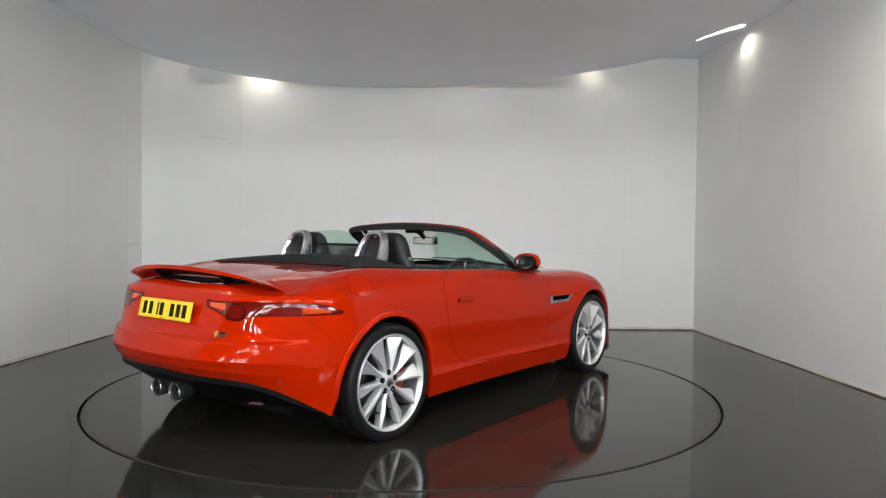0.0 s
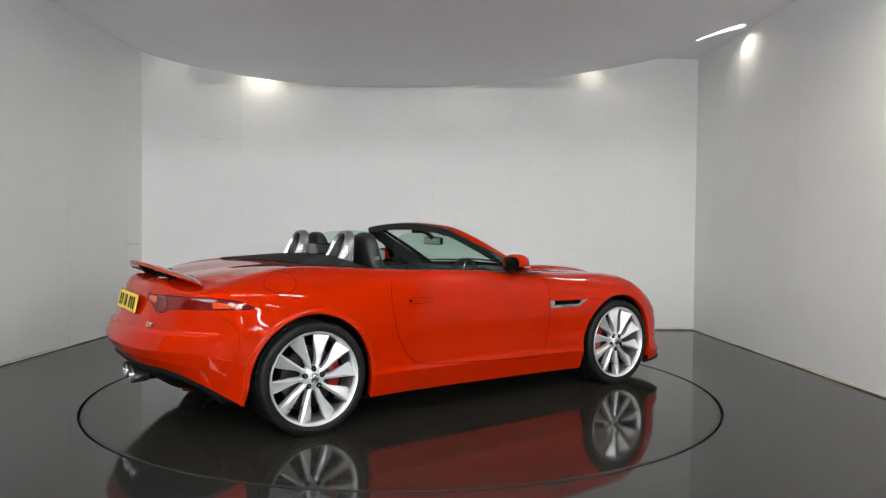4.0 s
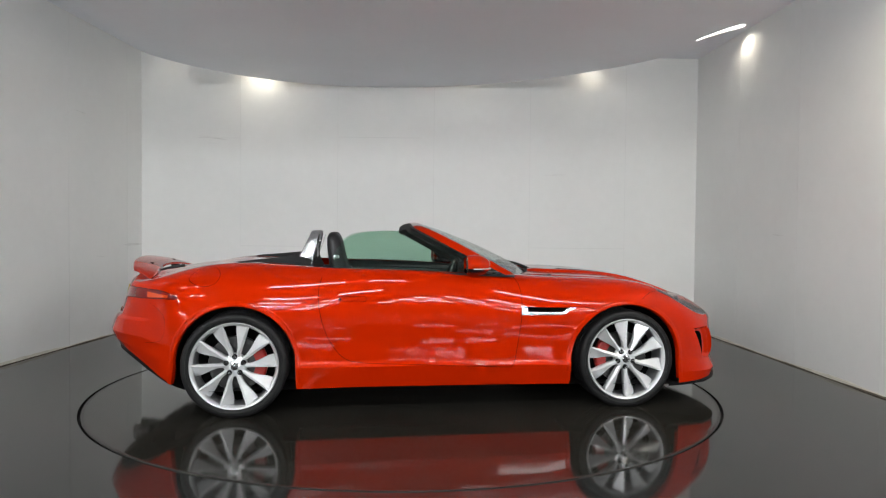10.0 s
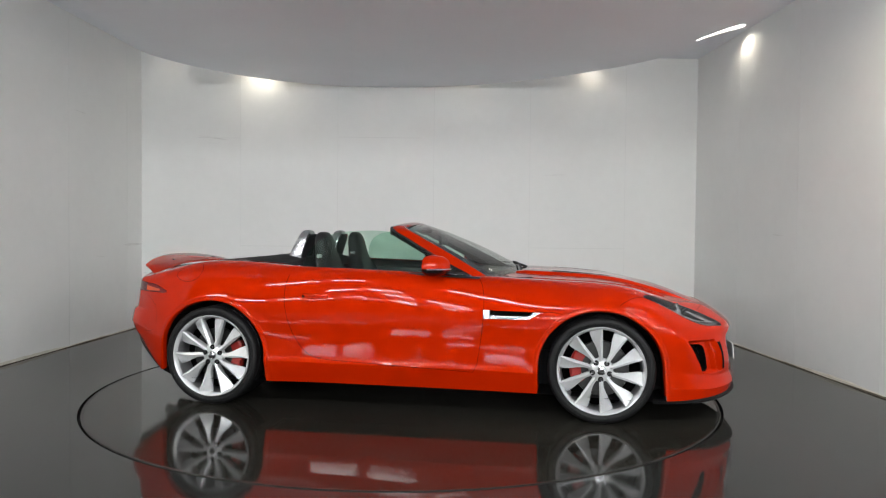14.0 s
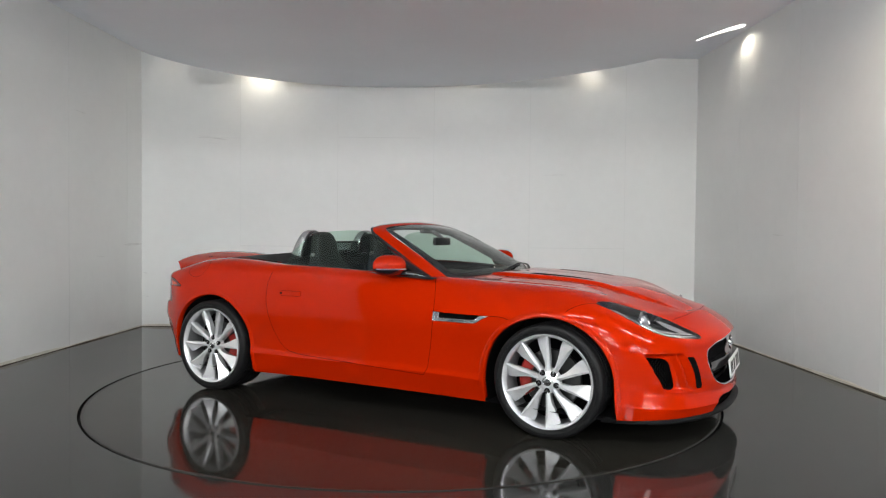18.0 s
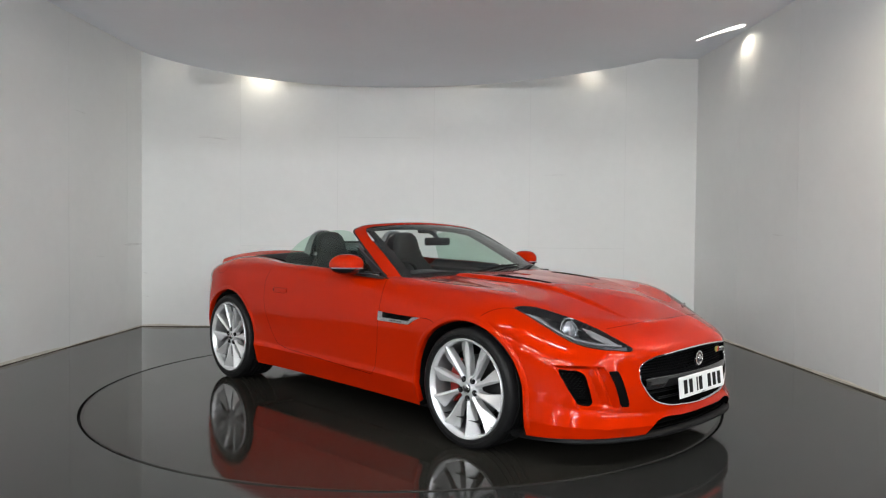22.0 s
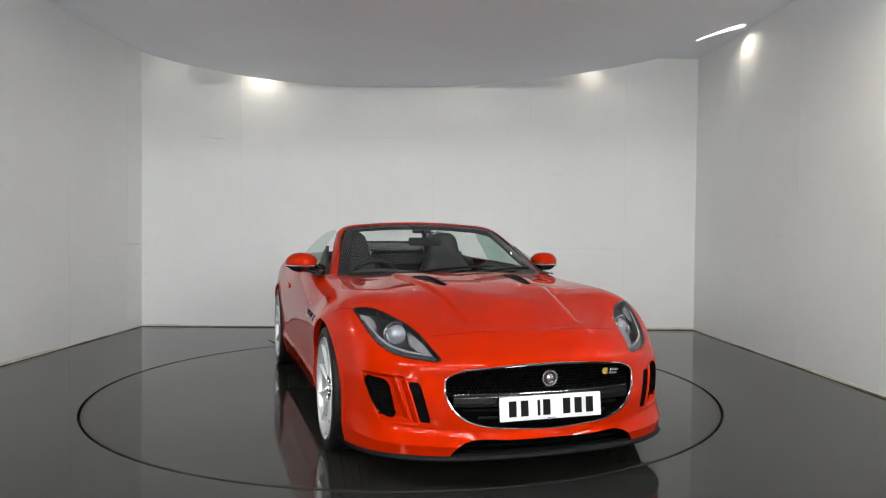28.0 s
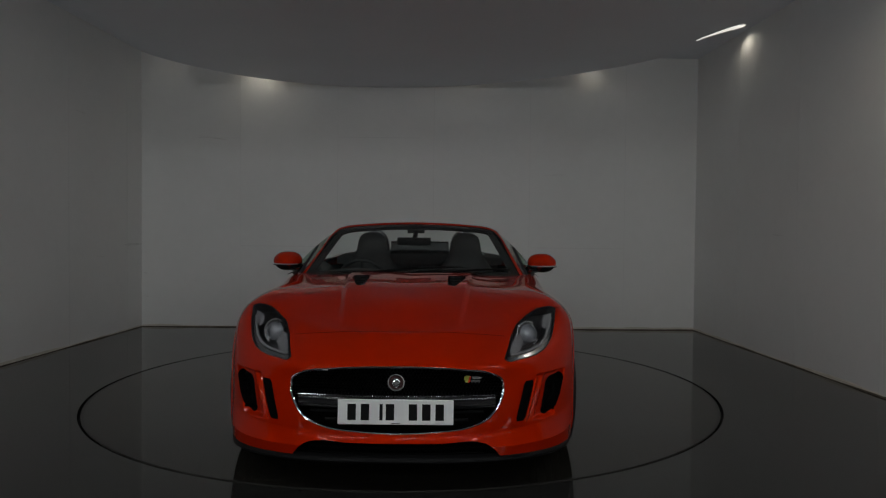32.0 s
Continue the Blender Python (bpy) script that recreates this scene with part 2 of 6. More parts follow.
def wall(name, a, b, z0, z1, thick, label, joints=(), rails=(), marks=(), dirty=False):
    """A wall from a to b whose visible face is on the right of a>b, with shallow board joints."""
    ax, bx = Vector((*a, 0)), Vector((*b, 0))
    d = (bx - ax)
    length = d.length
    d.normalize()
    out = Vector((-d.y, d.x, 0))
    bm = bmesh.new()
    cuts = [0.0]
    for j in joints:
        cuts += [j - 0.0015, j + 0.0015]
    cuts.append(length)
    for k in range(0, len(cuts), 2):
        p, q = ax + d * cuts[k], ax + d * cuts[k + 1]
        lo = [p, q, q + out * thick, p + out * thick]
        prism(bm, [(v.x, v.y) for v in lo], z0, z1)
    ob = mesh_ob(name, bm, M_WALL, smooth=False)
    # hall and return walls are out of view, kept dark to limit reflections
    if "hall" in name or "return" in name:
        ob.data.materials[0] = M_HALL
    tagged(ob, label, "wall", kind="structure")
    if joints:
        jm = bmesh.new()
        for j in joints:
            p, q = ax + d * (j - 0.003) + out * 0.002, ax + d * (j + 0.003) + out * 0.002
            prism(jm, [(v.x, v.y) for v in (p, q, q + out * 0.01, p + out * 0.01)], z0, z1)
        part("board_joint", jm, M_JOINT, ob, "faint grey joint between boards", smooth=False)
    if rails:
        for s0, s1, z in rails:
            rm = bmesh.new()
            p, q = ax + d * s0 - out * 0.0008, ax + d * s1 - out * 0.0008
            prism(rm, [(v.x, v.y) for v in (p, q, q + out * 0.004, p + out * 0.004)], z - 0.002, z + 0.002)
            part("board_joint", rm, M_JOINT, ob, "faint level joint between boards", smooth=False)
    for s0, h0, s1, h1, wide, m in marks:
        # a thin smear that tapers at both ends
        rm = bmesh.new()
        rows = []
        for k in range(9):
            t = k / 8
            w = wide * math.sin(math.pi * (0.06 + 0.88 * t)) * (0.8 + 0.4 * random.random())
            q = ax + d * (s0 + (s1 - s0) * t) - out * 0.001
            h = h0 + (h1 - h0) * t
            across = Vector((0, 0, w / 2)) if abs(s1 - s0) > abs(h1 - h0) else d * (w / 2)
            rows.append([rm.verts.new(q + Vector((0, 0, h)) - across), rm.verts.new(q + Vector((0, 0, h)) + across)])
        grid_faces(rm, rows)
        part("scuff", rm, m, ob, "faint grey scuff" if m is M_SCUFF else "pale vertical scratch", smooth=False)
    if dirty:
        # uneven sealant bead and the dirt that gathers on it
        for nm, m, high, proud, lb in (("sealant_bead", M_BEAD, 0.030, 0.005, "off-white sealant bead"), ("edge_dirt", M_DIRT, 0.013, 0.009, "brown dirt along the floor edge")):
            rm = bmesh.new()
            rows = []
            n = int(length / 0.06)
            wave = 0.5
            for k in range(n + 1):
                q = ax + d * (length * k / n)
                wave = min(1.0, max(0.15, wave + random.uniform(-0.22, 0.22)))
                top = high * (0.45 + 0.75 * wave)
                rows.append([rm.verts.new(q - out * proud), rm.verts.new(q - out * proud * 0.8 + Vector((0, 0, top * 0.7))), rm.verts.new(q + out * 0.001 + Vector((0, 0, top)))])
            grid_faces(rm, rows)
            part(nm, rm, m, ob, lb, smooth=False)
    return ob


wall("wall_back", BL, BR, 0, 3.6, 0.12, "white painted boarded back wall with faint joints",
     joints=(1.197, 2.384, 3.56, 4.742, 5.92), rails=((0.68, 1.19, 2.315), (2.39, 3.40, 2.34), (1.2, 2.38, 1.0), (4.75, 5.92, 1.005), (0.8, 0.95, 2.25)),
     marks=((0.02, 0.66, 0.075, 0.653, 0.012, M_SCUFF), (0.01, 0.38, 0.10, 0.364, 0.014, M_SCUFF), (0.70, 2.335, 1.05, 2.29, 0.018, M_SCUFF), (4.9, 1.9, 5.2, 1.91, 0.01, M_SCUFF)), dirty=True)
wall("wall_left", LF, BL, 0, 3.6, 0.12, "white painted boarded side wall, slightly marked", joints=(0.8, 2.0, 3.2, 4.392, 5.58),
     marks=((5.50, 1.011, 5.97, 1.013, 0.030, M_SCUFF), (4.48, 2.40, 4.74, 2.392, 0.010, M_SCUFF), (4.9, 0.9, 5.1, 0.885, 0.01, M_SCUFF)), dirty=True)
wall("wall_right", BR, RF, 0, 3.6, 0.12, "white painted boarded side wall, slightly marked", joints=(1.148, 2.332, 3.52, 4.7),
     marks=((1.108, 2.93, 1.118, 2.68, 0.008, M_SCRATCH), (2.318, 1.15, 2.345, 0.15, 0.008, M_SCRATCH), (3.53, 1.15, 3.562, 0.08, 0.012, M_SCRATCH), (1.9, 1.2, 2.1, 1.19, 0.012, M_SCUFF)), dirty=True)
# unseen dark surround, added to shape what the car reflects
wall("wall_hall_left", (-HALL_X, HALL_Y), (-HALL_X, -2.6), 0, 3.4, 0.12, "unseen dark grey hall wall")
wall("wall_hall_right", (HALL_X, -2.6), (HALL_X, HALL_Y), 0, 3.4, 0.12, "unseen dark grey hall wall")
wall("wall_hall_back", (HALL_X, HALL_Y), (-HALL_X, HALL_Y), 0, 3.4, 0.12, "unseen dark grey hall wall")
wall("wall_return_left", (-HALL_X, -2.6), LF, 0, 3.4, 0.12, "unseen dark grey wall end beside the bay")
wall("wall_return_right", RF, (HALL_X, -2.6), 0, 3.4, 0.12, "unseen dark grey wall end beside the bay")

RING = 2.293
GAP = 0.0092


def floor_sheet():
    bm = bmesh.new()
    n = 192
    outer = []
    for k in range(n):
        a = 2 * math.pi * k / n
        c, s = math.cos(a), math.sin(a)
        r = 60 / max(abs(c), abs(s))
        outer.append(bm.verts.new((c * r, s * r, 0)))
    mid = [bm.verts.new((3.2 * math.cos(2 * math.pi * k / n), 3.2 * math.sin(2 * math.pi * k / n), 0)) for k in range(n)]
    inner = [bm.verts.new(((RING + GAP) * math.cos(2 * math.pi * k / n), (RING + GAP) * math.sin(2 * math.pi * k / n), 0)) for k in range(n)]
    low = [bm.verts.new(((RING + GAP) * math.cos(2 * math.pi * k / n), (RING + GAP) * math.sin(2 * math.pi * k / n), -0.06)) for k in range(n)]
    grid_faces(bm, [inner, mid, outer], wrap=True)
    grid_faces(bm, [low, inner], wrap=True)
    bmesh.ops.recalc_face_normals(bm, faces=bm.faces)
    ob = mesh_ob("floor", bm, M_FLOOR, smooth=False)
    tagged(ob, "glossy dark grey epoxy floor round the turntable", "floor", kind="structure")
    bm = bmesh.new()
    lathe(bm, [(RING - 0.1, -0.05), (RING + 0.1, -0.05)], 96, "z")
    tagged(mesh_ob("floor_pit", bm, M_GROOVE, smooth=False), "dark gap bottom round the turntable", "floor gap", kind="structure")


floor_sheet()
bm = bmesh.new()
lathe(bm, [(0.0001, 0.0), (RING - GAP - 0.004, 0.0), (RING - GAP, -0.004), (RING - GAP, -0.045), (0.0001, -0.045)], 192, "z")
bmesh.ops.remove_doubles(bm, verts=bm.verts, dist=0.0005)
bmesh.ops.recalc_face_normals(bm, faces=bm.faces)
turntable = mesh_ob("turntable", bm, M_DISC, smooth=False)
bm = bmesh.new()
lathe(bm, [(RING - GAP - 0.020, 0.0004), (RING - GAP - 0.004, 0.0006), (RING - GAP + 0.0006, -0.004), (RING - GAP + 0.0006, -0.03)], 192, "z")
part("rim_trim", bm, M_STEEL_DARK, turntable, "thin dark steel edge of the disc", smooth=False)
tagged(turntable, "round dark glossy car turntable flush with the floor", "turntable")

# a short crack in the coating beyond the turntable
bm = bmesh.new()
path = [(-1.52, 2.29), (-1.49, 2.20), (-1.42, 2.07), (-1.38, 1.965), (-1.32, 1.86), (-1.245, 1.83)]
rows = []
for k, (x, y) in enumerate(path):
    w = 0.014 * math.sin(math.pi * (k + 0.4) / 6)
    rows.append([bm.verts.new((x - w, y - w * 0.3, 0.0012)), bm.verts.new((x + w, y + w * 0.3, 0.0012))])
grid_faces(bm, rows)
tagged(mesh_ob("floor_crack", bm, M_CRACK, smooth=False), "short dark crack in the floor coating", "crack", kind="structure")

# unseen dark matt hall floor, added to keep strip reflections off the doors
bm = bmesh.new()
box(bm, -HALL_X, HALL_X, HALL_Y, -3.4, 0.0, 0.006)
tagged(mesh_ob("floor_hall", bm, M_HALL_FLOOR, smooth=False), "unseen dark matt floor added in the open hall", "floor", kind="structure")

# upper ceiling over bay and hall
bm = bmesh.new()
box(bm, -3.9, 3.9, -2.6, 3.6, WALL_TOP, WALL_TOP + 0.1)
tagged(mesh_ob("ceiling", bm, M_CEIL, smooth=False), "grey upper ceiling over the bay", "ceiling", kind="structure")
# unseen dark lid over the hall, part of the same surround
bm = bmesh.new()
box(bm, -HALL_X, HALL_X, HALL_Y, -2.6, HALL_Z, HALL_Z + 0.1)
tagged(mesh_ob("ceiling_hall", bm, M_HALL, smooth=False), "unseen dark grey ceiling of the open hall", "ceiling", kind="structure")
DROP_Z = 2.95


def dropped_ceiling():
    """The lower ceiling panel: round towards the back, cut straight along the other side wall."""
    pts = []
    for k in range(0, 240):
        a = radians(-90 + 360 * k / 240)
        rad = 2.843 - 0.101 * math.cos(a) + 0.338 * math.sin(a) - 0.0315 * math.sin(2 * a) + 0.1017 * math.cos(3 * a)
        pts.append((max(rad * math.cos(a), -2.64), rad * math.sin(a)))
    out = []
    for q in pts:
        if not out or (Vector(q) - Vector(out[-1])).length > 1e-4:
            out.append(q)
    bm = bmesh.new()
    prism(bm, out, DROP_Z, DROP_Z + 0.05)
    tagged(mesh_ob("ceiling_lower", bm, M_CEIL, smooth=False), "smooth grey lowered ceiling with a round far edge", "ceiling", kind="structure")


dropped_ceiling()


def strip_light(x, y, z, lx, ly):
    """A hanging light: a wrap-round diffuser under a slim housing on two rods."""
    root = new("pendant_light")
    root.location = (x, y, z)
    bm = bmesh.new()
    box(bm, -lx / 2 - 0.02, lx / 2 + 0.02, -ly / 2 - 0.02, ly / 2 + 0.02, 0.005, 0.05)
    part("housing", bm, M_SATIN, root, smooth=False)
    bm = bmesh.new()
    box(bm, -lx / 2, lx / 2, -ly / 2, ly / 2, -0.08, 0.0)
    part("diffuser", bm, M_STRIP, root, "bright white diffuser", smooth=False)
    for rod_x in (-lx / 2 + 0.08, lx / 2 - 0.08):
        bm = bmesh.new()
        box(bm, rod_x - 0.006, rod_x + 0.006, -0.006, 0.006, 0.05, HALL_Z - z)
        part("rod", bm, M_SATIN, root, smooth=False)
    tagged(root, "long white hanging strip light on two rods, switched on, nearest row added as fill", "pendant light", "hall strip lights")
    return root


LAMP_Z = 2.48
COLUMNS = [c + d for c in (-7.0, -3.5, 0.0, 3.5, 7.0) for d in (-0.48, 0.48)]
lamp = strip_light(COLUMNS[0], -7.0, LAMP_Z, 0.66, 0.16)
for row_y in (-7.0, -9.6, -12.4, -15.4, -18.2):
    for col_x in COLUMNS:
        if (row_y, col_x) != (-7.0, COLUMNS[0]):
            copy_thing(lamp, pose(col_x, row_y, LAMP_Z))
# a higher unseen row close to the bay mouth, added as fill for the bonnet
FILL_ROW_Z = 3.05
near = strip_light(-3.48, -4.3, FILL_ROW_Z, 0.66, 0.16)
for col_x in (-2.52, -0.48, 0.48, 2.52, 3.48):
    copy_thing(near, pose(col_x, -4.3, FILL_ROW_Z))


def downlight(x, y, z, aim, watts, angle=95):
    ld = bpy.data.lights.new("downlight", "SPOT")
    ld.energy, ld.color, ld.spot_size, ld.spot_blend, ld.shadow_soft_size = watts, (1.0, 0.92, 0.76), radians(angle), 0.9, 0.03
    ob = new("downlight_lamp", ld)
    ob.matrix_world = look((x, y, z), aim)
    root = new("downlight")
    root.location = (x, y, z + 0.03)
    bm = bmesh.new()
    lathe(bm, [(0.0001, WALL_TOP - z - 0.025), (0.045, WALL_TOP - z - 0.025), (0.05, 0.0), (0.042, -0.004), (0.036, 0.004), (0.0001, 0.012)], 24, "z")
    part("can", bm, M_SATIN, root)
    tagged(root, "small warm recessed downlight near the wall top, some added as unseen fill", "downlight", "wall washing downlights")


downlight(-1.80, 3.08, 3.22, (-1.80, 3.22, 2.2), 9, 165)
downlight(2.21, 2.98, 3.25, (2.30, 3.05, 2.2), 2.6, 165)
downlight(3.42, 1.80, 3.315, (3.52, 1.77, 2.2), 8, 150)
# two hidden lamps, added to lift the wall band above the lower ceiling
downlight(0.7, 3.05, 3.28, (0.7, 3.13, 2.2), 2, 165)
downlight(-2.9, 3.12, 3.28, (-2.9, 3.2, 2.2), 0.8, 165)
# out-of-view fill lamps, added so the side walls bounce light on to the ceiling
downlight(3.20, -1.40, 3.22, (3.42, -1.40, 2.2), 125, 160)
downlight(-3.45, -1.40, 3.22, (-3.65, -1.40, 2.2), 40, 160)
# tapered glowing patch stands in for light grazing the lower ceiling's edge
slot = new("ceiling_streak")
slot.location = (2.70, 0.5, DROP_Z - 0.004)
# ceiling-coloured margin and the glowing face of the streak, no real fitting
for nm, m, grow, z in (("housing", M_CEIL, 0.014, 0.001), ("diffuser", M_STREAK, 0.0, -0.001)):
    bm = bmesh.new()
    rows = []
    for k in range(13):
        t = k / 12
        x, y = 2.585 + 0.20 * t ** 1.3, 0.82 - 0.52 * t
        w = 0.034 * min(1.0, t * 1.2) ** 1.3 * (1.0 if t < 0.85 else (1.0 - ((t - 0.85) / 0.15) ** 2 * 0.7)) + 0.004 + grow
        rows.append([bm.verts.new((x - w * 0.9 - 2.70, y - w * 0.45 - 0.5, z)), bm.verts.new((x + w * 0.9 - 2.70, y + w * 0.45 - 0.5, z))])
    grid_faces(bm, rows)
    part(nm, bm, m, slot, "warm glowing patch for the light streak" if nm == "diffuser" else "", smooth=False)
# unseen spot along the panel, adds the streak's soft tail
ld = bpy.data.lights.new("cove_lamp", "SPOT")
ld.energy, ld.color, ld.spot_size, ld.spot_blend, ld.shadow_soft_size = 0.9, (1.0, 0.96, 0.88), radians(110), 1.0, 0.02
new("cove_lamp", ld).matrix_world = look((2.79, 0.30, 2.915), (2.45, 1.05, 2.95))
tagged(slot, "tapered glowing patch standing in for light grazing the lower ceiling's edge", "cove light")
# ---- the car: x forwards from the middle of the wheelbase, y to its left, z up from the floor ----
car = new("car")
tagged(car, "orange-red two-seat convertible sports car, roof down, spoiler raised", "car")
AX_F, AX_R, HUB_Z = 1.311, -1.311, 0.334

# feature lines of one half, from the rear centre round the side to the front centre: (x, half width, z) at 18 stations
LINES = []


def line(*stations):
    LINES.append(stations)


# bottom edge
line((-2.19, 0, .43), (-2.145, .45, .42), (-2.00, .69, .38), (-1.845, .81, .29), (-1.71, .89, .21), (-1.31, .93, .17), (-.93, .912, .170),
     (-.70, .900, .172), (-.30, .889, .172), (.10, .883, .170), (.50, .880, .168), (.92, .886, .165), (1.31, .905, .16), (1.68, .888, .15),
     (1.973, .760, .160), (2.151, .516, .170), (2.219, .30, .178), (2.239, 0, .180))
# sill crease
line((-2.23, 0, .475), (-2.182, .45, .47), (-2.028, .712, .45), (-1.858, .836, .40), (-1.71, .912, .33), (-1.31, .955, .30), (-.93, .948, .312),
     (-.70, .943, .314), (-.30, .935, .314), (.10, .929, .312), (.50, .927, .309), (.92, .929, .300), (1.31, .93, .27), (1.68, .898, .24),
     (1.985, .766, .222), (2.165, .52, .222), (2.23, .30, .224), (2.25, 0, .225))
line((-2.242, 0, .525), (-2.193, .45, .525), (-2.037, .722, .52), (-1.866, .846, .50), (-1.71, .928, .46), (-1.31, .968, .43), (-.93, .940, .365),
     (-.70, .9345, .358), (-.30, .9265, .355), (.10, .9205, .352), (.50, .9185, .350), (.92, .924, .350), (1.31, .945, .39), (1.68, .900, .36),
     (1.964, .745, .305), (2.137, .515, .29), (2.210, .30, .285), (2.232, 0, .285))
line((-2.195, 0, .61), (-2.152, .45, .61), (-2.01, .724, .61), (-1.86, .843, .61), (-1.71, .927, .60), (-1.31, .968, .58), (-.93, .946, .52),
     (-.70, .9390, .51), (-.30, .931, .505), (.10, .925, .505), (.50, .923, .505), (.92, .929, .51), (1.31, .952, .54), (1.68, .897, .50),
     (1.962, .75, .45), (2.135, .52, .42), (2.21, .30, .415), (2.235, 0, .41))
line((-2.132, 0, .74), (-2.103, .45, .74), (-1.99, .728, .74), (-1.855, .84, .74), (-1.71, .91, .74), (-1.31, .95, .75), (-.93, .951, .68),
     (-.70, .946, .67), (-.30, .938, .665), (.10, .932, .665), (.50, .930, .665), (.92, .934, .665), (1.31, .942, .69), (1.66, .887, .635),
     (1.932, .745, .565), (2.12, .52, .54), (2.205, .30, .535), (2.235, 0, .535))
line((-2.09, 0, .85), (-2.065, .45, .85), (-1.972, .725, .842), (-1.86, .818, .848), (-1.70, .875, .868), (-1.31, .898, .90), (-.93, .91, .87),
     (-.70, .915, .85), (-.30, .915, .84), (.10, .91, .83), (.50, .90, .82), (.92, .885, .79), (1.31, .897, .785), (1.62, .852, .745),
     (1.885, .70, .66), (2.095, .495, .615), (2.175, .29, .615), (2.20, 0, .615))
line((-2.06, 0, .885), (-2.03, .44, .888), (-1.94, .68, .862), (-1.82, .755, .885), (-1.67, .785, .924), (-1.31, .79, .972), (-.93, .83, .956),
     (-.70, .855, .932), (-.30, .865, .93), (.10, .855, .92), (.50, .83, .895), (.92, .79, .868), (1.31, .79, .855), (1.575, .765, .812),
     (1.80, .615, .735), (1.98, .43, .70), (2.06, .26, .695), (2.09, 0, .695))
line((-2.00, 0, .90), (-1.97, .30, .905), (-1.88, .42, .913), (-1.76, .45, .93), (-1.62, .46, .95), (-1.31, .47, .972), (-.93, .50, .965),
     (-.70, .50, .95), (-.30, .50, .94), (.10, .48, .93), (.50, .45, .92), (.92, .42, .905), (1.31, .42, .882), (1.54, .38, .845),
     (1.70, .33, .80), (1.83, .25, .77), (1.92, .15, .75), (1.96, 0, .742))
line((-1.92, 0, .905), (-1.88, 0, .908), (-1.80, 0, .918), (-1.72, 0, .928), (-1.60, 0, .942), (-1.31, 0, .962), (-.93, 0, .965),
     (-.70, 0, .955), (-.30, 0, .945), (.10, 0, .935), (.50, 0, .922), (.92, 0, .908), (1.31, 0, .885), (1.50, 0, .86),
     (1.63, 0, .838), (1.72, 0, .816), (1.79, 0, .797), (1.83, 0, .785))
# a gentle line between shoulder and inner line keeps the top surfaces flat
LINES.insert(7, [tuple(0.5 * (a + b) + 0.004 * (k == 2) for k, (a, b) in enumerate(zip(p, q))) for p, q in zip(LINES[6], LINES[7])])
NET = np.array(LINES)                        # rows, stations, xyz
V_T = np.array([0, .08, .13, .30, .48, .61, .72, .885, 1.05, 1.45])
S_T = np.concatenate([[0], np.cumsum(np.linalg.norm(np.diff(NET[4], axis=0), axis=1))])
S_MAX, V_MAX = S_T[-1], V_T[-1]


def pad_s(net):
    """Mirror stations beyond both centre ends, so that the surface crosses the centre plane level."""
    a, b = net[:, 2:0:-1].copy(), net[:, -2:-4:-1].copy()
    a[..., 1] *= -1
    b[..., 1] *= -1
    return np.concatenate([a, net, b], axis=1)



# even out the flanks between the wheels
for row in range(1, 7):
    for axis in (1, 2):
        fair = np.polyval(np.polyfit(NET[row, 5:13, 0], NET[row, 5:13, axis], 4, w=(4, 2, 1, 1, 1, 1, 2, 4)), NET[row, :, 0])
        NET[row, 6:12, axis] = fair[6:12]
NET_P = pad_s(NET)
S_P = np.concatenate([-S_T[2:0:-1], S_T, 2 * S_MAX - S_T[-2:-4:-1]])
NET_P = np.concatenate([NET_P, NET_P[-2:-3:-1] * np.array([1, -1, 1])], axis=0)
V_P = np.concatenate([V_T, [2 * V_MAX - V_T[-2]]])


def slope_matrix(t):
    """Matrix that turns values at t into the slopes of a cubic spline with continuous curvature."""
    n, h = len(t), np.diff(t)
    A, B = np.zeros((n, n)), np.zeros((n, n))
    A[0, :2], A[-1, -2:] = (2, 1), (1, 2)
    B[0, :2] = np.array((-3, 3)) / h[0]
    B[-1, -2:] = np.array((-3, 3)) / h[-1]
    for i in range(1, n - 1):
        A[i, i - 1:i + 2] = (h[i], 2 * (h[i - 1] + h[i]), h[i - 1])
        u, w = 3 * h[i] / h[i - 1], 3 * h[i - 1] / h[i]
        B[i, i - 1:i + 2] = (-u, u - w, w)
    return np.linalg.solve(A, B)


V_SLOPE = np.zeros((len(V_P), len(V_P)))
V_SLOPE[2:, 2:] = slope_matrix(V_P[2:])      # the flank above the sill is even in curvature, the sill has its own crease
V_SLOPE[0, :2] = np.array((-1, 1)) / (V_P[1] - V_P[0])
V_SLOPE[1, :2] = np.array((-1, 1)) / (V_P[1] - V_P[0])
V_START = V_SLOPE.copy()                     # slopes on leaving each line: the sill line is a firm crease
V_START[1, :3] = np.array((0, -1, 1)) / (V_P[2] - V_P[1])
COLS = NET_P.transpose(1, 0, 2)
COL_SLOPE = np.einsum("ij,jkl->ikl", slope_matrix(S_P), COLS)


def cubic(u, h, a, ma, b, mb):
    return ((2 * u**3 - 3 * u**2 + 1) * a + (u**3 - 2 * u**2 + u) * h * ma
            + (-2 * u**3 + 3 * u**2) * b + (u**3 - u**2) * h * mb)


def smooth01(x):
    x = np.clip(x, 0, 1)
    return x * x * (3 - 2 * x)


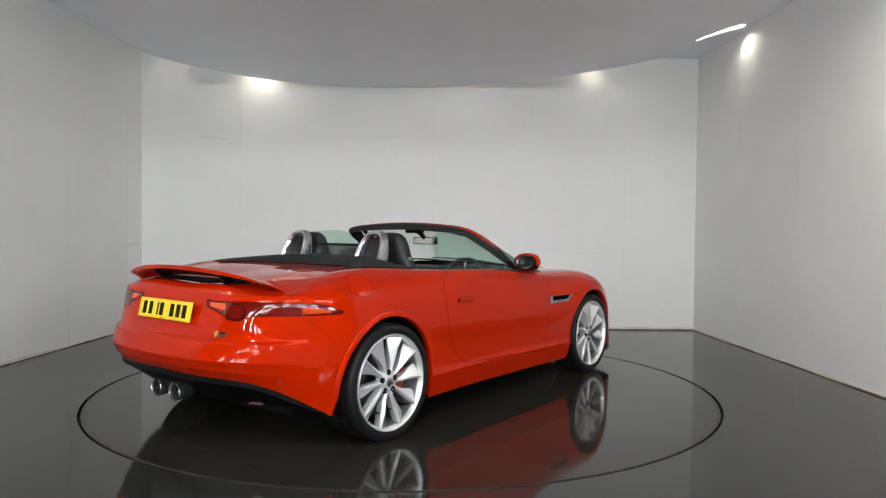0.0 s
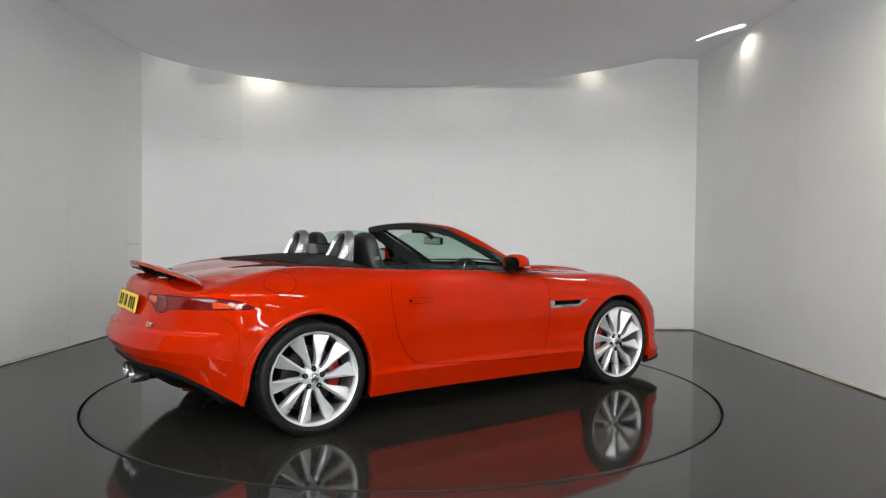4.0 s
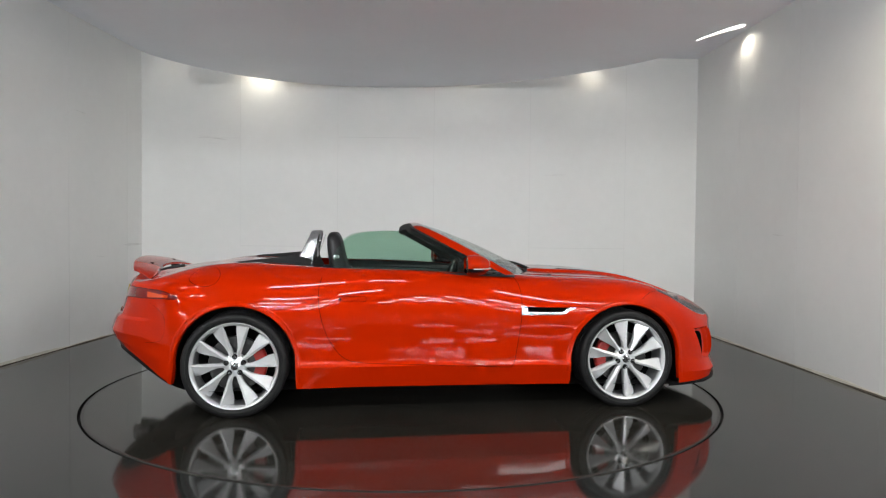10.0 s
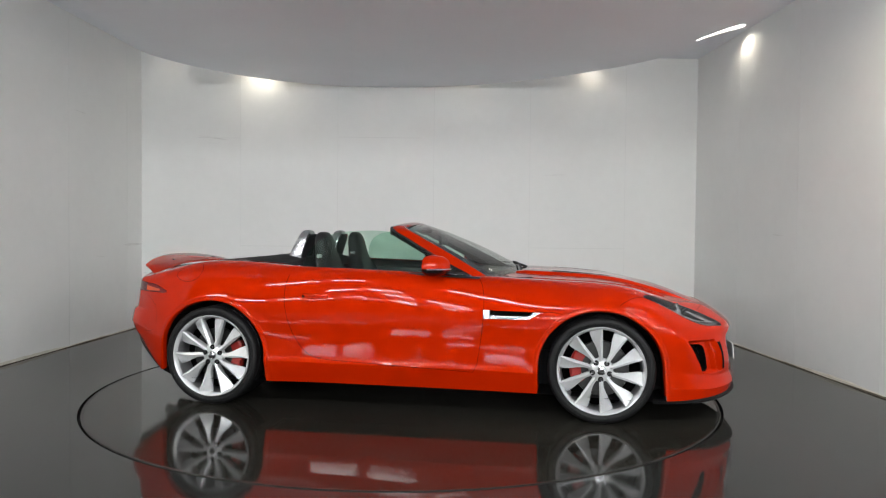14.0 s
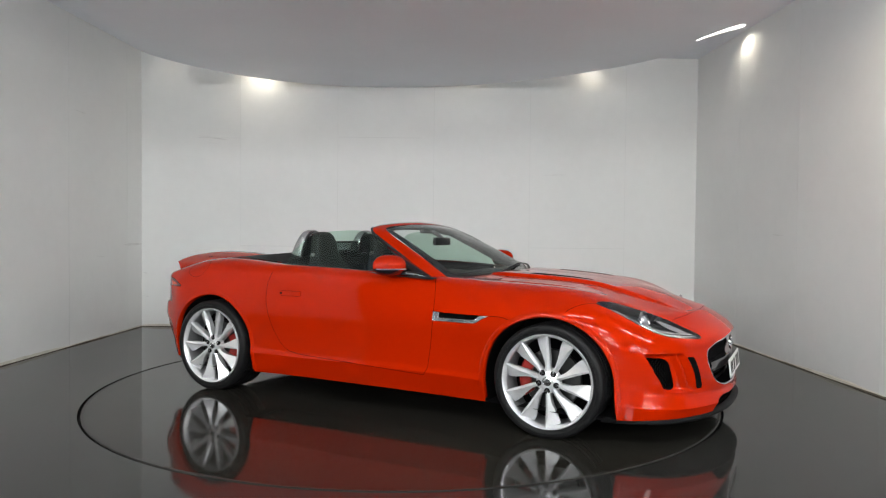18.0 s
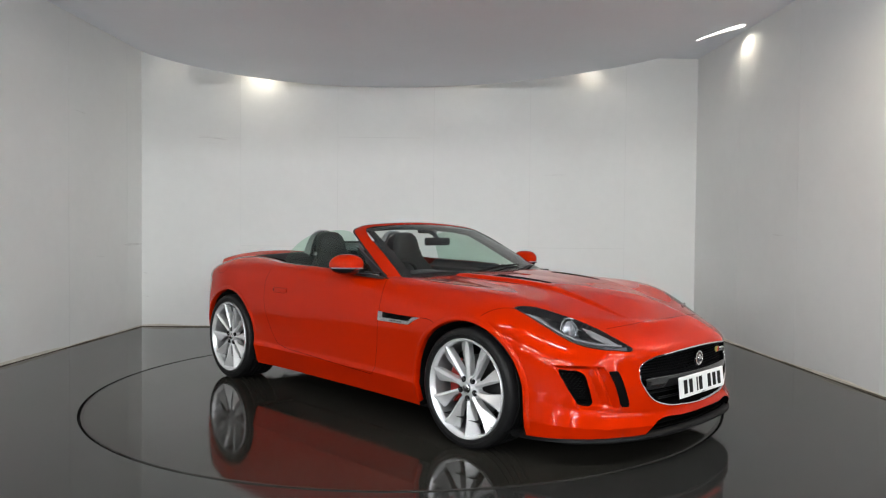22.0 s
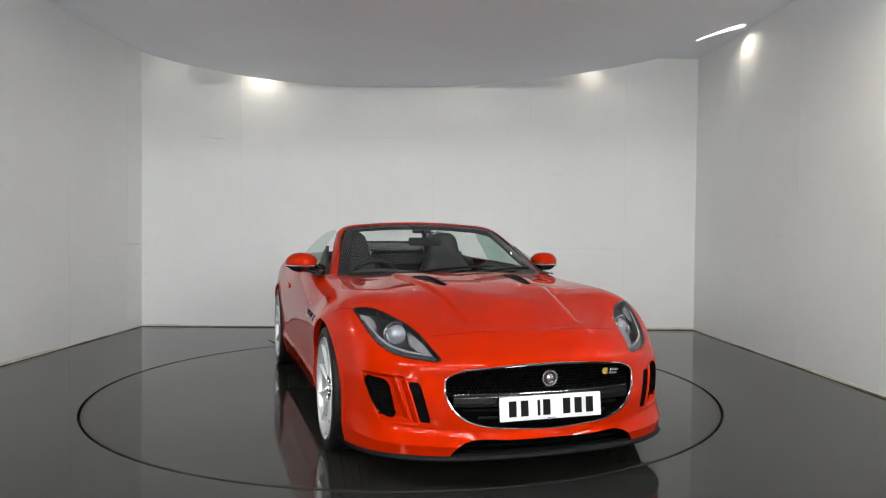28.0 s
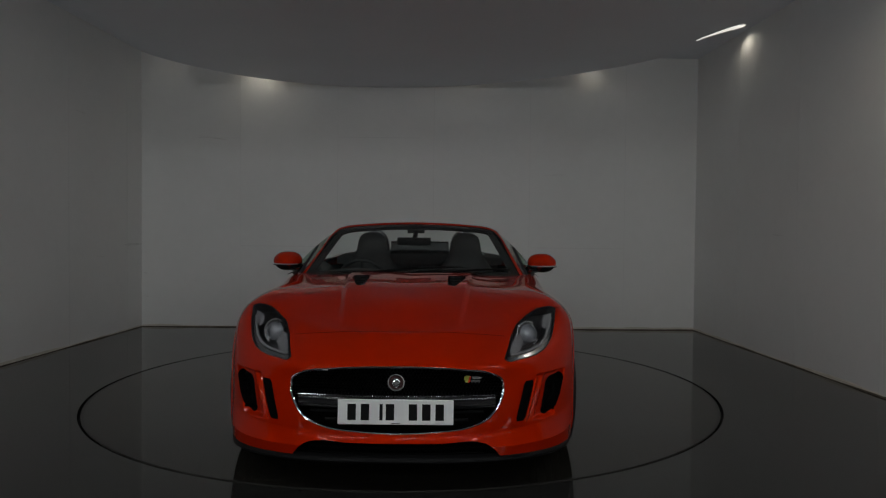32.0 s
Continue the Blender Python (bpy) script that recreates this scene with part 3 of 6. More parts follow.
def skin(s, v):
    """Points of the half body at arrays s, v (same length)."""
    s, v = np.asarray(s, float), np.asarray(v, float)
    h = np.diff(S_P)
    i = np.clip(np.searchsorted(S_P, s, side="right") - 1, 0, len(h) - 1)
    u, hh = ((s - S_P[i]) / h[i])[:, None, None], h[i][:, None, None]
    cols = cubic(u, hh, COLS[i], COL_SLOPE[i], COLS[i + 1], COL_SLOPE[i + 1])         # n, rows, 3
    h = np.diff(V_P)
    i = np.clip(np.searchsorted(V_P, v, side="right") - 1, 0, len(h) - 1)
    k = np.arange(len(s))
    m0 = np.einsum("nj,njl->nl", V_START[i], cols)
    m1 = np.einsum("nj,njl->nl", V_SLOPE[i + 1], cols)
    u, hh = ((v - V_P[i]) / h[i])[:, None], h[i][:, None]
    q = cubic(u, hh, cols[k, i], m0, cols[k, i + 1], m1)
    # raised middle of the bonnet
    x, y = q[:, 0], q[:, 1]
    edge = 0.40 - 0.10 * np.clip((x - 0.9) / 1.0, 0, 1)
    rise = 0.018 * smooth01((edge + 0.012 - y) / 0.03) * smooth01((x - 0.62) / 0.2) * smooth01((2.02 - x) / 0.35)
    q[:, 2] += rise
    # scoop round the two intake slots of the front bumper, with the fin between them
    deep = (smooth01((y - 0.650 + 0.27 * (0.503 - q[:, 2])) / 0.018) * smooth01((0.820 - 0.33 * (0.50 - q[:, 2]) - y) / 0.018) * smooth01((q[:, 2] - 0.308) / 0.02)
            * smooth01((0.530 - q[:, 2]) / 0.02) * smooth01((x - 1.70) / 0.08))
    deep *= 1 - 0.75 * np.exp(-(((y - 0.668 - 0.3 * (q[:, 2] - 0.42)) / 0.018) ** 2))
    q[:, 0] -= 0.030 * deep
    q[:, 1] -= 0.014 * deep
    # shelf across the tail: hollow above, a firm edge below it
    z = q[:, 2]
    shelf = smooth01((z - 0.46) / 0.13) * smooth01((0.632 - z) / 0.022) * smooth01((-1.82 - x) / 0.12)
    q[:, 0] -= 0.020 * shelf
    return q


NS, NV = 420, 145
SS, VV = np.meshgrid(np.linspace(0, S_MAX, NS + 1), np.linspace(0, V_MAX, NV + 1), indexing="ij")
UV = np.stack([SS.ravel(), VV.ravel()], 1)
XYZ = skin(UV[:, 0], UV[:, 1])
MOVED = np.zeros(len(UV), bool)


def jac(uv):
    e = 1e-4
    a = (skin(uv[:, 0] + e, uv[:, 1]) - skin(uv[:, 0] - e, uv[:, 1])) / (2 * e)
    b = (skin(uv[:, 0], uv[:, 1] + e) - skin(uv[:, 0], uv[:, 1] - e)) / (2 * e)
    return a, b


def inside(poly, pts):
    """Even-odd test of 2D points against a closed polygon."""
    x, y = pts[:, 0], pts[:, 1]
    c = np.zeros(len(pts), bool)
    a = np.roll(poly, 1, axis=0)
    for (x0, y0), (x1, y1) in zip(a, poly):
        if y0 == y1:
            continue
        hit = ((y0 > y) != (y1 > y)) & (x < (x1 - x0) * (y - y0) / (y1 - y0) + x0)
        c ^= hit
    return c


def nearest(poly, pts, closed=True):
    a = poly if closed else poly[:-1]
    b = np.roll(poly, -1, axis=0) if closed else poly[1:]
    best = np.full(len(pts), 1e9)
    out = np.zeros_like(pts)
    for p, q in zip(a, b):
        d = q - p
        t = np.clip(((pts - p) @ d) / max(d @ d, 1e-12), 0, 1)
        c = p + t[:, None] * d
        e = np.linalg.norm(pts - c, axis=1)
        k = e < best
        best[k], out[k] = e[k], c[k]
    return best, out


def snap(poly, axes, where, closed=True, reach=0.62):
    """Slide the grid's points that lie beside a curve (given in two axes of space) along the skin on to it."""
    global XYZ
    ids = np.nonzero(where(XYZ) & ~MOVED)[0]
    if not len(ids):
        return
    P = XYZ[ids] @ axes
    best, tgt = nearest(poly, P, closed)
    # local spacing of the grid in this projection
    a, b = jac(UV[ids])
    ds, dv = S_MAX / NS, V_MAX / NV
    A = np.stack([(a @ axes) * ds, (b @ axes) * dv], axis=2)      # n, 2(proj), 2(grid steps)
    det = A[:, 0, 0] * A[:, 1, 1] - A[:, 0, 1] * A[:, 1, 0]
    ok = np.abs(det) > 1e-9
    inv = np.zeros_like(A)
    inv[ok] = np.linalg.inv(A[ok])
    step = np.einsum("nij,nj->ni", inv, tgt - P)
    near = ok & (np.abs(step).max(axis=1) < reach) & (best < 0.03)
    sel = ids[near]
    uv = UV[sel] + step[near] * np.array([ds, dv])
    for _ in range(2):
        q = skin(uv[:, 0], uv[:, 1])
        a, b = jac(uv)
        A = np.stack([a @ axes, b @ axes], axis=2)
        d = tgt[near] - q @ axes
        good = np.abs(np.linalg.det(A)) > 1e-6
        st = np.zeros_like(d)
        st[good] = np.linalg.solve(A[good], d[good][..., None])[..., 0]
        uv += np.clip(st, -0.02, 0.02)
    uv[:, 0] = np.clip(uv[:, 0], 0, S_MAX)
    uv[:, 1] = np.clip(uv[:, 1], 0, V_MAX)
    keep_c = (UV[sel, 0] <= 1e-9) | (UV[sel, 0] >= S_MAX - 1e-9)
    uv[keep_c, 0] = UV[sel[keep_c], 0]
    UV[sel] = uv
    XYZ[sel] = skin(uv[:, 0], uv[:, 1])
    MOVED[sel] = True


QUADS = np.array([(i * (NV + 1) + j, (i + 1) * (NV + 1) + j, (i + 1) * (NV + 1) + j + 1, i * (NV + 1) + j + 1)
                  for i in range(NS) for j in range(NV)])
ZONE = np.zeros(len(QUADS), int)             # which panel each piece of skin belongs to
PANELS = ["body"]


def panel(name, poly, axes, where, only=None):
    """Mark the skin inside a closed curve as a panel of its own; returns its number."""
    poly = np.asarray(poly, float)
    snap(poly, axes, where)
    c = XYZ[QUADS].mean(axis=1)
    k = where(c) & inside(poly, c @ axes)
    if only is not None:
        k &= np.isin(ZONE, only)
    PANELS.append(name)
    ZONE[k] = len(PANELS) - 1
    return len(PANELS) - 1


XZ = np.array([(1, 0), (0, 0), (0, 1.0)])
YZ = np.array([(0, 0), (1, 0), (0, 1.0)])
XY = np.array([(1, 0), (0, 1), (0, 0.0)])
DIAG = np.array([(1, 0), (1, 0), (0, 1.0)])        # (x + y, z): the view on to a rear corner


def arch_curve(cx, cz, r, rx, fore, aft):
    """Half round above the hub, near-upright legs below it."""
    top = [(cx + rx * math.cos(a), cz + r * math.sin(a)) for a in np.linspace(0, math.pi, 61)]
    down = np.linspace(0, 1, 14)[1:]
    legs_a = [(cx - rx + (rx - aft) * t ** 1.3, cz - 0.24 * t) for t in down]
    legs_f = [(cx + rx + (fore - rx) * t ** 1.3, cz - 0.24 * t) for t in down[::-1]]
    return np.array(top + legs_a + legs_f)


ARCH_R = arch_curve(AX_R, 0.336, 0.382, 0.384, 0.386, 0.432)
ARCH_F = arch_curve(1.307, 0.335, 0.382, 0.397, 0.412, 0.395)
Z_ARCH = panel("arch", ARCH_R, XZ, lambda q: (q[:, 0] < -0.85) & (q[:, 1] > 0.6) & (q[:, 2] < 0.80))
panel("arch", ARCH_F, XZ, lambda q: (q[:, 0] > 0.85) & (q[:, 0] < 1.76) & (q[:, 1] > 0.6) & (q[:, 2] < 0.80))

CURVES = []                                  # shut lines: (points, projection, region, closed)


def rounded(pts, n=120):
    """A smooth closed curve through points."""
    q = np.array(list(pts), float)
    ext = np.concatenate([q[-2:], q, q[:2]])
    d = np.concatenate([[0], np.cumsum(np.maximum(np.linalg.norm(np.diff(ext, axis=0), axis=1), 1e-6))])
    lo, hi = d[2], d[2 + len(q)]
    return hermite(d, ext, np.linspace(lo, hi, n, endpoint=False))


def front(q):
    return (q[:, 0] > 1.75) & (q[:, 2] < 0.62)


GRILLE = rounded([(-.31, .574), (-.18, .584), (0, .588), (.18, .584), (.31, .574), (.43, .555), (.482, .525), (.492, .472), (.466, .401), (.421, .348), (.33, .312),
                  (.177, .295), (0, .287), (-.177, .295), (-.33, .312)])
Z_GRILLE = panel("grille", GRILLE, YZ, front)
LOW = rounded([(-.2, .248), (0, .248), (.2, .248), (.385, .247), (.415, .238), (.455, .205), (.485, .150), (.45, .10), (.2, .10), (0, .10), (-.2, .10)], 140)
Z_LOW = panel("lower_intake", LOW, YZ, front)
SLOT_OUT = rounded([(.810, .496), (.798, .505), (.765, .502), (.728, .496), (.715, .482), (.702, .43), (.689, .365), (.685, .338), (.694, .325), (.725, .325), (.754, .342), (.784, .392), (.802, .445)])
Z_SLOT_OUT = panel("outer_slot", SLOT_OUT, YZ, lambda q: (q[:, 0] > 1.78) & (q[:, 2] < 0.55))
HEADLAMP = rounded([(.814, .796), (.795, .803), (.755, .806), (.69, .793), (.63, .765), (.577, .733), (.548, .703), (.528, .665), (.508, .630), (.498, .610), (.512, .599),
                    (.57, .600), (.652, .608), (.713, .628), (.752, .662), (.783, .716), (.803, .762)])
Z_LAMP = panel("headlamp", HEADLAMP, YZ, lambda q: (q[:, 0] > 1.5) & (q[:, 2] > 0.57))
TAILLAMP = rounded([(-1.78, .819), (-1.72, .819), (-1.434, .824), (-1.238, .824), (-1.053, .818), (-.841, .797), (-.743, .764), (-.91, .757), (-1.05, .757), (-1.333, .755),
                    (-1.43, .748), (-1.48, .731), (-1.53, .726), (-1.588, .731), (-1.651, .758), (-1.72, .778), (-1.775, .795)])
Z_TAIL = panel("tail_lamp", TAILLAMP, DIAG, lambda q: (q[:, 0] < -1.55) & (q[:, 2] > 0.68) & (q[:, 2] < 0.87))
VENT = np.array([(.561, .703), (.643, .697), (.755, .695), (.952, .694), (.91, .678), (.865, .650), (.85, .644), (.755, .642), (.561, .643)])
Z_VENT = panel("side_vent", VENT, XZ, lambda q: (q[:, 0] > 0.4) & (q[:, 0] < 1.1) & (q[:, 2] < 0.80) & (q[:, 1] > 0.7))
HOOD_VENT = np.array([(.98, .345), (.985, .25), (1.02, .238), (1.38, .235), (1.40, .262), (1.38, .285), (1.1, .345)])
Z_HVENT = panel("bonnet_vent", HOOD_VENT, XY, lambda q: (q[:, 0] > 0.85) & (q[:, 0] < 1.5) & (q[:, 2] > 0.8))
COCKPIT = np.array([(.785, -.01), (.775, .2), (.72, .45), (.61, .66), (.555, .735), (.49, .785), (.40, .80), (.2, .815), (-.3, .825), (-.66, .82), (-.80, .785), (-.95, .735), (-1.2, .705),
                    (-1.37, .69), (-1.33, .62), (-1.2, .52), (-1.10, .40), (-1.04, .2), (-1.02, -.01)])
Z_COCKPIT = panel("cockpit", COCKPIT, XY, lambda q: (q[:, 0] < 1.0) & (q[:, 0] > -1.6) & (q[:, 2] > 0.84))
SPOILER_BAY = np.array([(-1.985, -.01), (-1.98, .2), (-1.955, .40), (-1.90, .44), (-1.855, .41), (-1.845, .2), (-1.84, -.01)])
Z_BAY = panel("spoiler_bay", SPOILER_BAY, XY, lambda q: (q[:, 0] < -1.7) & (q[:, 2] > 0.86))
DOOR = np.array([(-.757, .97), (-.765, .90), (-.785, .826), (-.787, .76), (-.783, .698), (-.762, .604), (-.729, .511), (-.69, .445), (-.655, .40), (-.62, .37), (-.585, .352), (-.52, .340),
                 (-.441, .333), (-.03, .316), (.497, .293), (.523, .339), (.546, .490), (.562, .62), (.566, .72), (.563, .791), (.549, .855), (.52, .90), (.50, .97)])
Z_DOOR = panel("door", DOOR, XZ, lambda q: (q[:, 0] < 0.8) & (q[:, 0] > -0.9) & (q[:, 1] > 0.72), only=[0])
FUEL = rounded([(-1.600, .885), (-1.572, .926), (-1.514, .953), (-1.445, .955), (-1.410, .922), (-1.421, .872), (-1.471, .842), (-1.541, .843)], 60)
Z_FUEL = panel("fuel_flap", FUEL, XZ, lambda q: (q[:, 0] < -1.3) & (q[:, 0] > -1.7) & (q[:, 1] > 0.78) & (q[:, 2] > 0.8), only=[0])
BOOT = np.array([(-1.02, -.02), (-1.04, .2), (-1.10, .40), (-1.2, .52), (-1.35, .645), (-1.55, .655), (-1.75, .635), (-1.90, .605), (-2.01, .56), (-2.02, .3), (-2.035, -.02)])
Z_BOOT = panel("boot_lid", BOOT, XY, lambda q: (q[:, 0] < -0.9) & (q[:, 2] > 0.86), only=[0])
BONNET = np.array([(.70, -.02), (.70, .60), (.60, .80), (.60, .905), (1.2, .905), (1.46, .895), (1.55, .83), (1.60, .74), (1.75, .60), (1.90, .545), (1.945, .51), (1.999, .34), (2.022, .18),
                   (2.030, -.02)])
Z_BONNET = panel("bonnet", BONNET, XY, lambda q: (q[:, 0] > 0.55) & (q[:, 2] > 0.685), only=[0])
c_all = XYZ[QUADS].mean(axis=1)
PANELS.append("front_bumper")
Z_NOSE = len(PANELS) - 1
ZONE[(ZONE == 0) & (c_all[:, 0] > 1.42)] = Z_NOSE
PANELS.append("rear_bumper")
Z_TAILEND = len(PANELS) - 1
ZONE[(ZONE == 0) & (c_all[:, 0] < -1.62) & (c_all[:, 2] < 0.735)] = Z_TAILEND


def to_skin(pts, axes, where):
    """Bring points given in a projection on to the skin: positions and normals of one half."""
    pts = np.asarray(pts, float)
    ids = np.nonzero(where(XYZ))[0]
    P = XYZ[ids] @ axes
    uv = np.array([UV[ids[np.argmin(((P - p) ** 2).sum(1))]] for p in pts])
    for _ in range(6):
        q = skin(uv[:, 0], uv[:, 1])
        a, b = jac(uv)
        A = np.stack([a @ axes, b @ axes], axis=2)
        d = pts - q @ axes
        good = np.abs(np.linalg.det(A)) > 1e-5
        st = np.zeros_like(d)
        st[good] = np.linalg.solve(A[good], d[good][..., None])[..., 0]
        uv += np.clip(st, -0.03, 0.03)
        uv[:, 0] = np.clip(uv[:, 0], 0, S_MAX)
        uv[:, 1] = np.clip(uv[:, 1], 0, V_MAX)
    q = skin(uv[:, 0], uv[:, 1])
    a, b = jac(uv)
    n = np.cross(a, b)
    n /= np.maximum(np.linalg.norm(n, axis=1), 1e-9)[:, None]
    flip = (n * np.array([0.0, 1.0, 0.6])).sum(1) < 0
    ends = np.abs(q[:, 0]) > 1.7
    flip_e = (n * np.stack([np.sign(q[:, 0]), 0.5 + 0 * q[:, 0], 0.6 + 0 * q[:, 0]], 1)).sum(1) < 0
    n[np.where(ends, flip_e, flip)] *= -1
    return q, n


def ribbon(bm, q, n, width, lift, side, closed=False):
    """A thin strip along points of the skin."""
    t = np.gradient(q, axis=0)
    if closed:
        t = np.roll(q, -1, axis=0) - np.roll(q, 1, axis=0)
    w = np.cross(n, t)
    w /= np.maximum(np.linalg.norm(w, axis=1), 1e-9)[:, None]
    f = np.array([1, side, 1])
    a = [bm.verts.new((p + lift * m - u * width / 2) * f) for p, m, u in zip(q, n, w)]
    b = [bm.verts.new((p + lift * m + u * width / 2) * f) for p, m, u in zip(q, n, w)]
    k = len(a)
    for i in range(k if closed else k - 1):
        j = (i + 1) % k
        bm.faces.new((a[i], a[j], b[j], b[i]))


def resample(pts, step=0.012, closed=False):
    q = np.asarray(pts, float)
    if closed:
        q = np.concatenate([q, q[:1]])
    d = np.concatenate([[0], np.cumsum(np.linalg.norm(np.diff(q, axis=0), axis=1))])
    s = np.linspace(0, d[-1], max(4, int(d[-1] / step)), endpoint=not closed)
    return np.stack([np.interp(s, d, q[:, k]) for k in range(q.shape[1])], 1)


def skin_mesh(numbers, mirror=0):
    """A bmesh of the skin's pieces in the given panels, both halves."""
    k = np.isin(ZONE, numbers)
    q = QUADS[k]
    used, inv = np.unique(q, return_inverse=True)
    inv = inv.reshape(q.shape)
    bm = bmesh.new()
    for side in ((-1, 1) if mirror == 0 else (mirror,)):
        vs = [bm.verts.new((x, side * y, z)) for x, y, z in XYZ[used]]
        for a, b, c, d in inv:
            try:
                bm.faces.new((vs[a], vs[d], vs[c], vs[b]) if side > 0 else (vs[a], vs[b], vs[c], vs[d]))
            except ValueError:
                pass
    bmesh.ops.remove_doubles(bm, verts=bm.verts, dist=0.0004)
    return bm


def recess(numbers, shift, side, shrink=1.0):
    """The floor and the side walls of an opening in the skin, its floor moved by shift (a vector for the half with y > 0)."""
    k = np.isin(ZONE, numbers)
    q = QUADS[k]
    used, inv = np.unique(q, return_inverse=True)
    inv = inv.reshape(q.shape)
    bm = bmesh.new()
    f = np.array([1, side, 1])
    top = [bm.verts.new(p * f) for p in XYZ[used]]
    mid = XYZ[used].mean(axis=0)
    low = [bm.verts.new((mid + (p - mid) * shrink + np.array(shift)) * f) for p in XYZ[used]]
    count = {}
    for quad in inv:
        ring = [int(i) for i in quad]
        try:
            bm.faces.new([low[i] for i in (ring if side < 0 else ring[::-1])]).material_index = 1
        except ValueError:
            continue
        for i, j in zip(ring, ring[1:] + ring[:1]):
            e = (min(i, j), max(i, j))
            count.setdefault(e, []).append((i, j))
    for e, users in count.items():
        if len(users) == 1:
            i, j = users[0]
            if abs(XYZ[used[i]][1]) < 1e-4 and abs(XYZ[used[j]][1]) < 1e-4:
                continue
            bm.faces.new((top[i], top[j], low[j], low[i]) if side < 0 else (top[j], top[i], low[i], low[j]))
    bmesh.ops.delete(bm, geom=[v for v in bm.verts if not v.link_faces], context="VERTS")
    return bm


def join(*bms):
    out = bmesh.new()
    for b in bms:
        me = bpy.data.meshes.new("t")
        b.to_mesh(me)
        b.free()
        out.from_mesh(me)
        bpy.data.meshes.remove(me)
    bmesh.ops.remove_doubles(out, verts=out.verts, dist=0.0004)
    return out
# skin panels
part("body", skin_mesh([0]), M_PAINT, car, sharp=0.22)
part("bonnet", skin_mesh([Z_BONNET]), M_PAINT, car)
part("boot_lid", skin_mesh([Z_BOOT]), M_PAINT, car)
part("front_bumper", skin_mesh([Z_NOSE]), M_PAINT, car, sharp=0.22)
part("rear_bumper", skin_mesh([Z_TAILEND]), M_PAINT, car, sharp=0.22)
DOORS = {}
for side in (-1, 1):
    DOORS[side] = part("door", skin_mesh([Z_DOOR], mirror=side), M_PAINT, car, sharp=0.22)
part("fuel_flap", skin_mesh([Z_FUEL], mirror=-1), M_PAINT, car)
part("body_panel", skin_mesh([Z_FUEL], mirror=1), M_PAINT, car)

# shut lines


def shut(name, pts, axes, where, sides=(-1, 1), closed=False, width=0.0034, material=None):
    q, n = to_skin(resample(pts, closed=closed), axes, where)
    for side in sides:
        bm = bmesh.new()
        ribbon(bm, q, n, width, 0.0007, side, closed)
        part(name, bm, material or M_GAP, car)


shut("door_gap", DOOR[1:-1], XZ, lambda q: (q[:, 0] < 0.8) & (q[:, 0] > -0.9) & (q[:, 1] > 0.72) & (q[:, 2] < 0.96))
shut("fuel_flap_gap", FUEL, XZ, lambda q: (q[:, 0] < -1.3) & (q[:, 0] > -1.7) & (q[:, 1] > 0.78) & (q[:, 2] > 0.8), sides=(-1,), closed=True, width=0.003)
shut("bonnet_gap", [(.952, .694), (1.0, .696), (1.043, .692), (1.08, .68)], XZ, lambda q: (q[:, 0] > 0.9) & (q[:, 0] < 1.2) & (q[:, 1] > 0.8) & (q[:, 2] < 0.8))
shut("bonnet_gap", [(1.42, .915), (1.46, .89), (1.50, .862), (1.55, .83), (1.58, .812)], XY, lambda q: (q[:, 0] > 1.35) & (q[:, 0] < 1.7) & (q[:, 2] > 0.66) & (q[:, 1] > 0.7))
shut("bonnet_gap", [(1.945, .51), (1.975, .42), (1.999, .34), (2.022, .18), (2.030, 0.0)], XY, lambda q: (q[:, 0] > 1.8) & (q[:, 2] > 0.67))
shut("boot_gap", BOOT[4:-1], XY, lambda q: (q[:, 0] < -0.9) & (q[:, 2] > 0.86))
shut("bumper_gap", [(-1.003, .728), (-.93, .70), (-.86, .66), (-.835, .62), (-.835, .54), (-.87, .495), (-.95, .478), (-1.05, .473)], DIAG,
     lambda q: (q[:, 0] < -1.6) & (q[:, 2] < 0.8) & (q[:, 2] > 0.4), width=0.0016)

# wheel arches, dark inside
for side in (-1, 1):
    for z_arch in (Z_ARCH, Z_ARCH + 1):
        part("arch_liner", recess([z_arch], (0, -0.36, 0), side), M_BLACK, car, "black plastic wheel arch liner")
    # rolled lip round each arch
    for curve, cx in ((ARCH_R, AX_R), (ARCH_F, 1.307)):
        pts = resample(np.concatenate([curve[79:], curve[:69]]), 0.012)
        q, n = to_skin(pts, XZ, lambda q: (np.abs(q[:, 0] - cx) < 0.47) & (q[:, 1] > 0.6) & (q[:, 2] < 0.80))
        held = np.linalg.norm(q @ XZ - pts, axis=1) < 0.002
        q, n = q[held], n[held]
        tn = np.gradient(q, axis=0)
        w = np.cross(n, tn)
        w /= np.maximum(np.linalg.norm(w, axis=1), 1e-9)[:, None]
        away = q - np.array((cx, 0, 0.30))
        w *= np.sign((w * away * np.array((1, 0, 1))).sum(1))[:, None]
        bm = bmesh.new()
        f = np.array([1, side, 1])
        rows = [[bm.verts.new((p + u * a + m * b) * f) for a, b in ((0.030, -0.0005), (0.022, 0.0025), (0.014, 0.0042), (0.004, 0.0046), (-0.003, 0.002), (-0.005, -0.006), (-0.004, -0.03))]
                for p, m, u in zip(q, n, w)]
        grid_faces(bm, rows)
        bmesh.ops.recalc_face_normals(bm, faces=bm.faces)
        part("arch_lip", bm, M_PAINT, car)

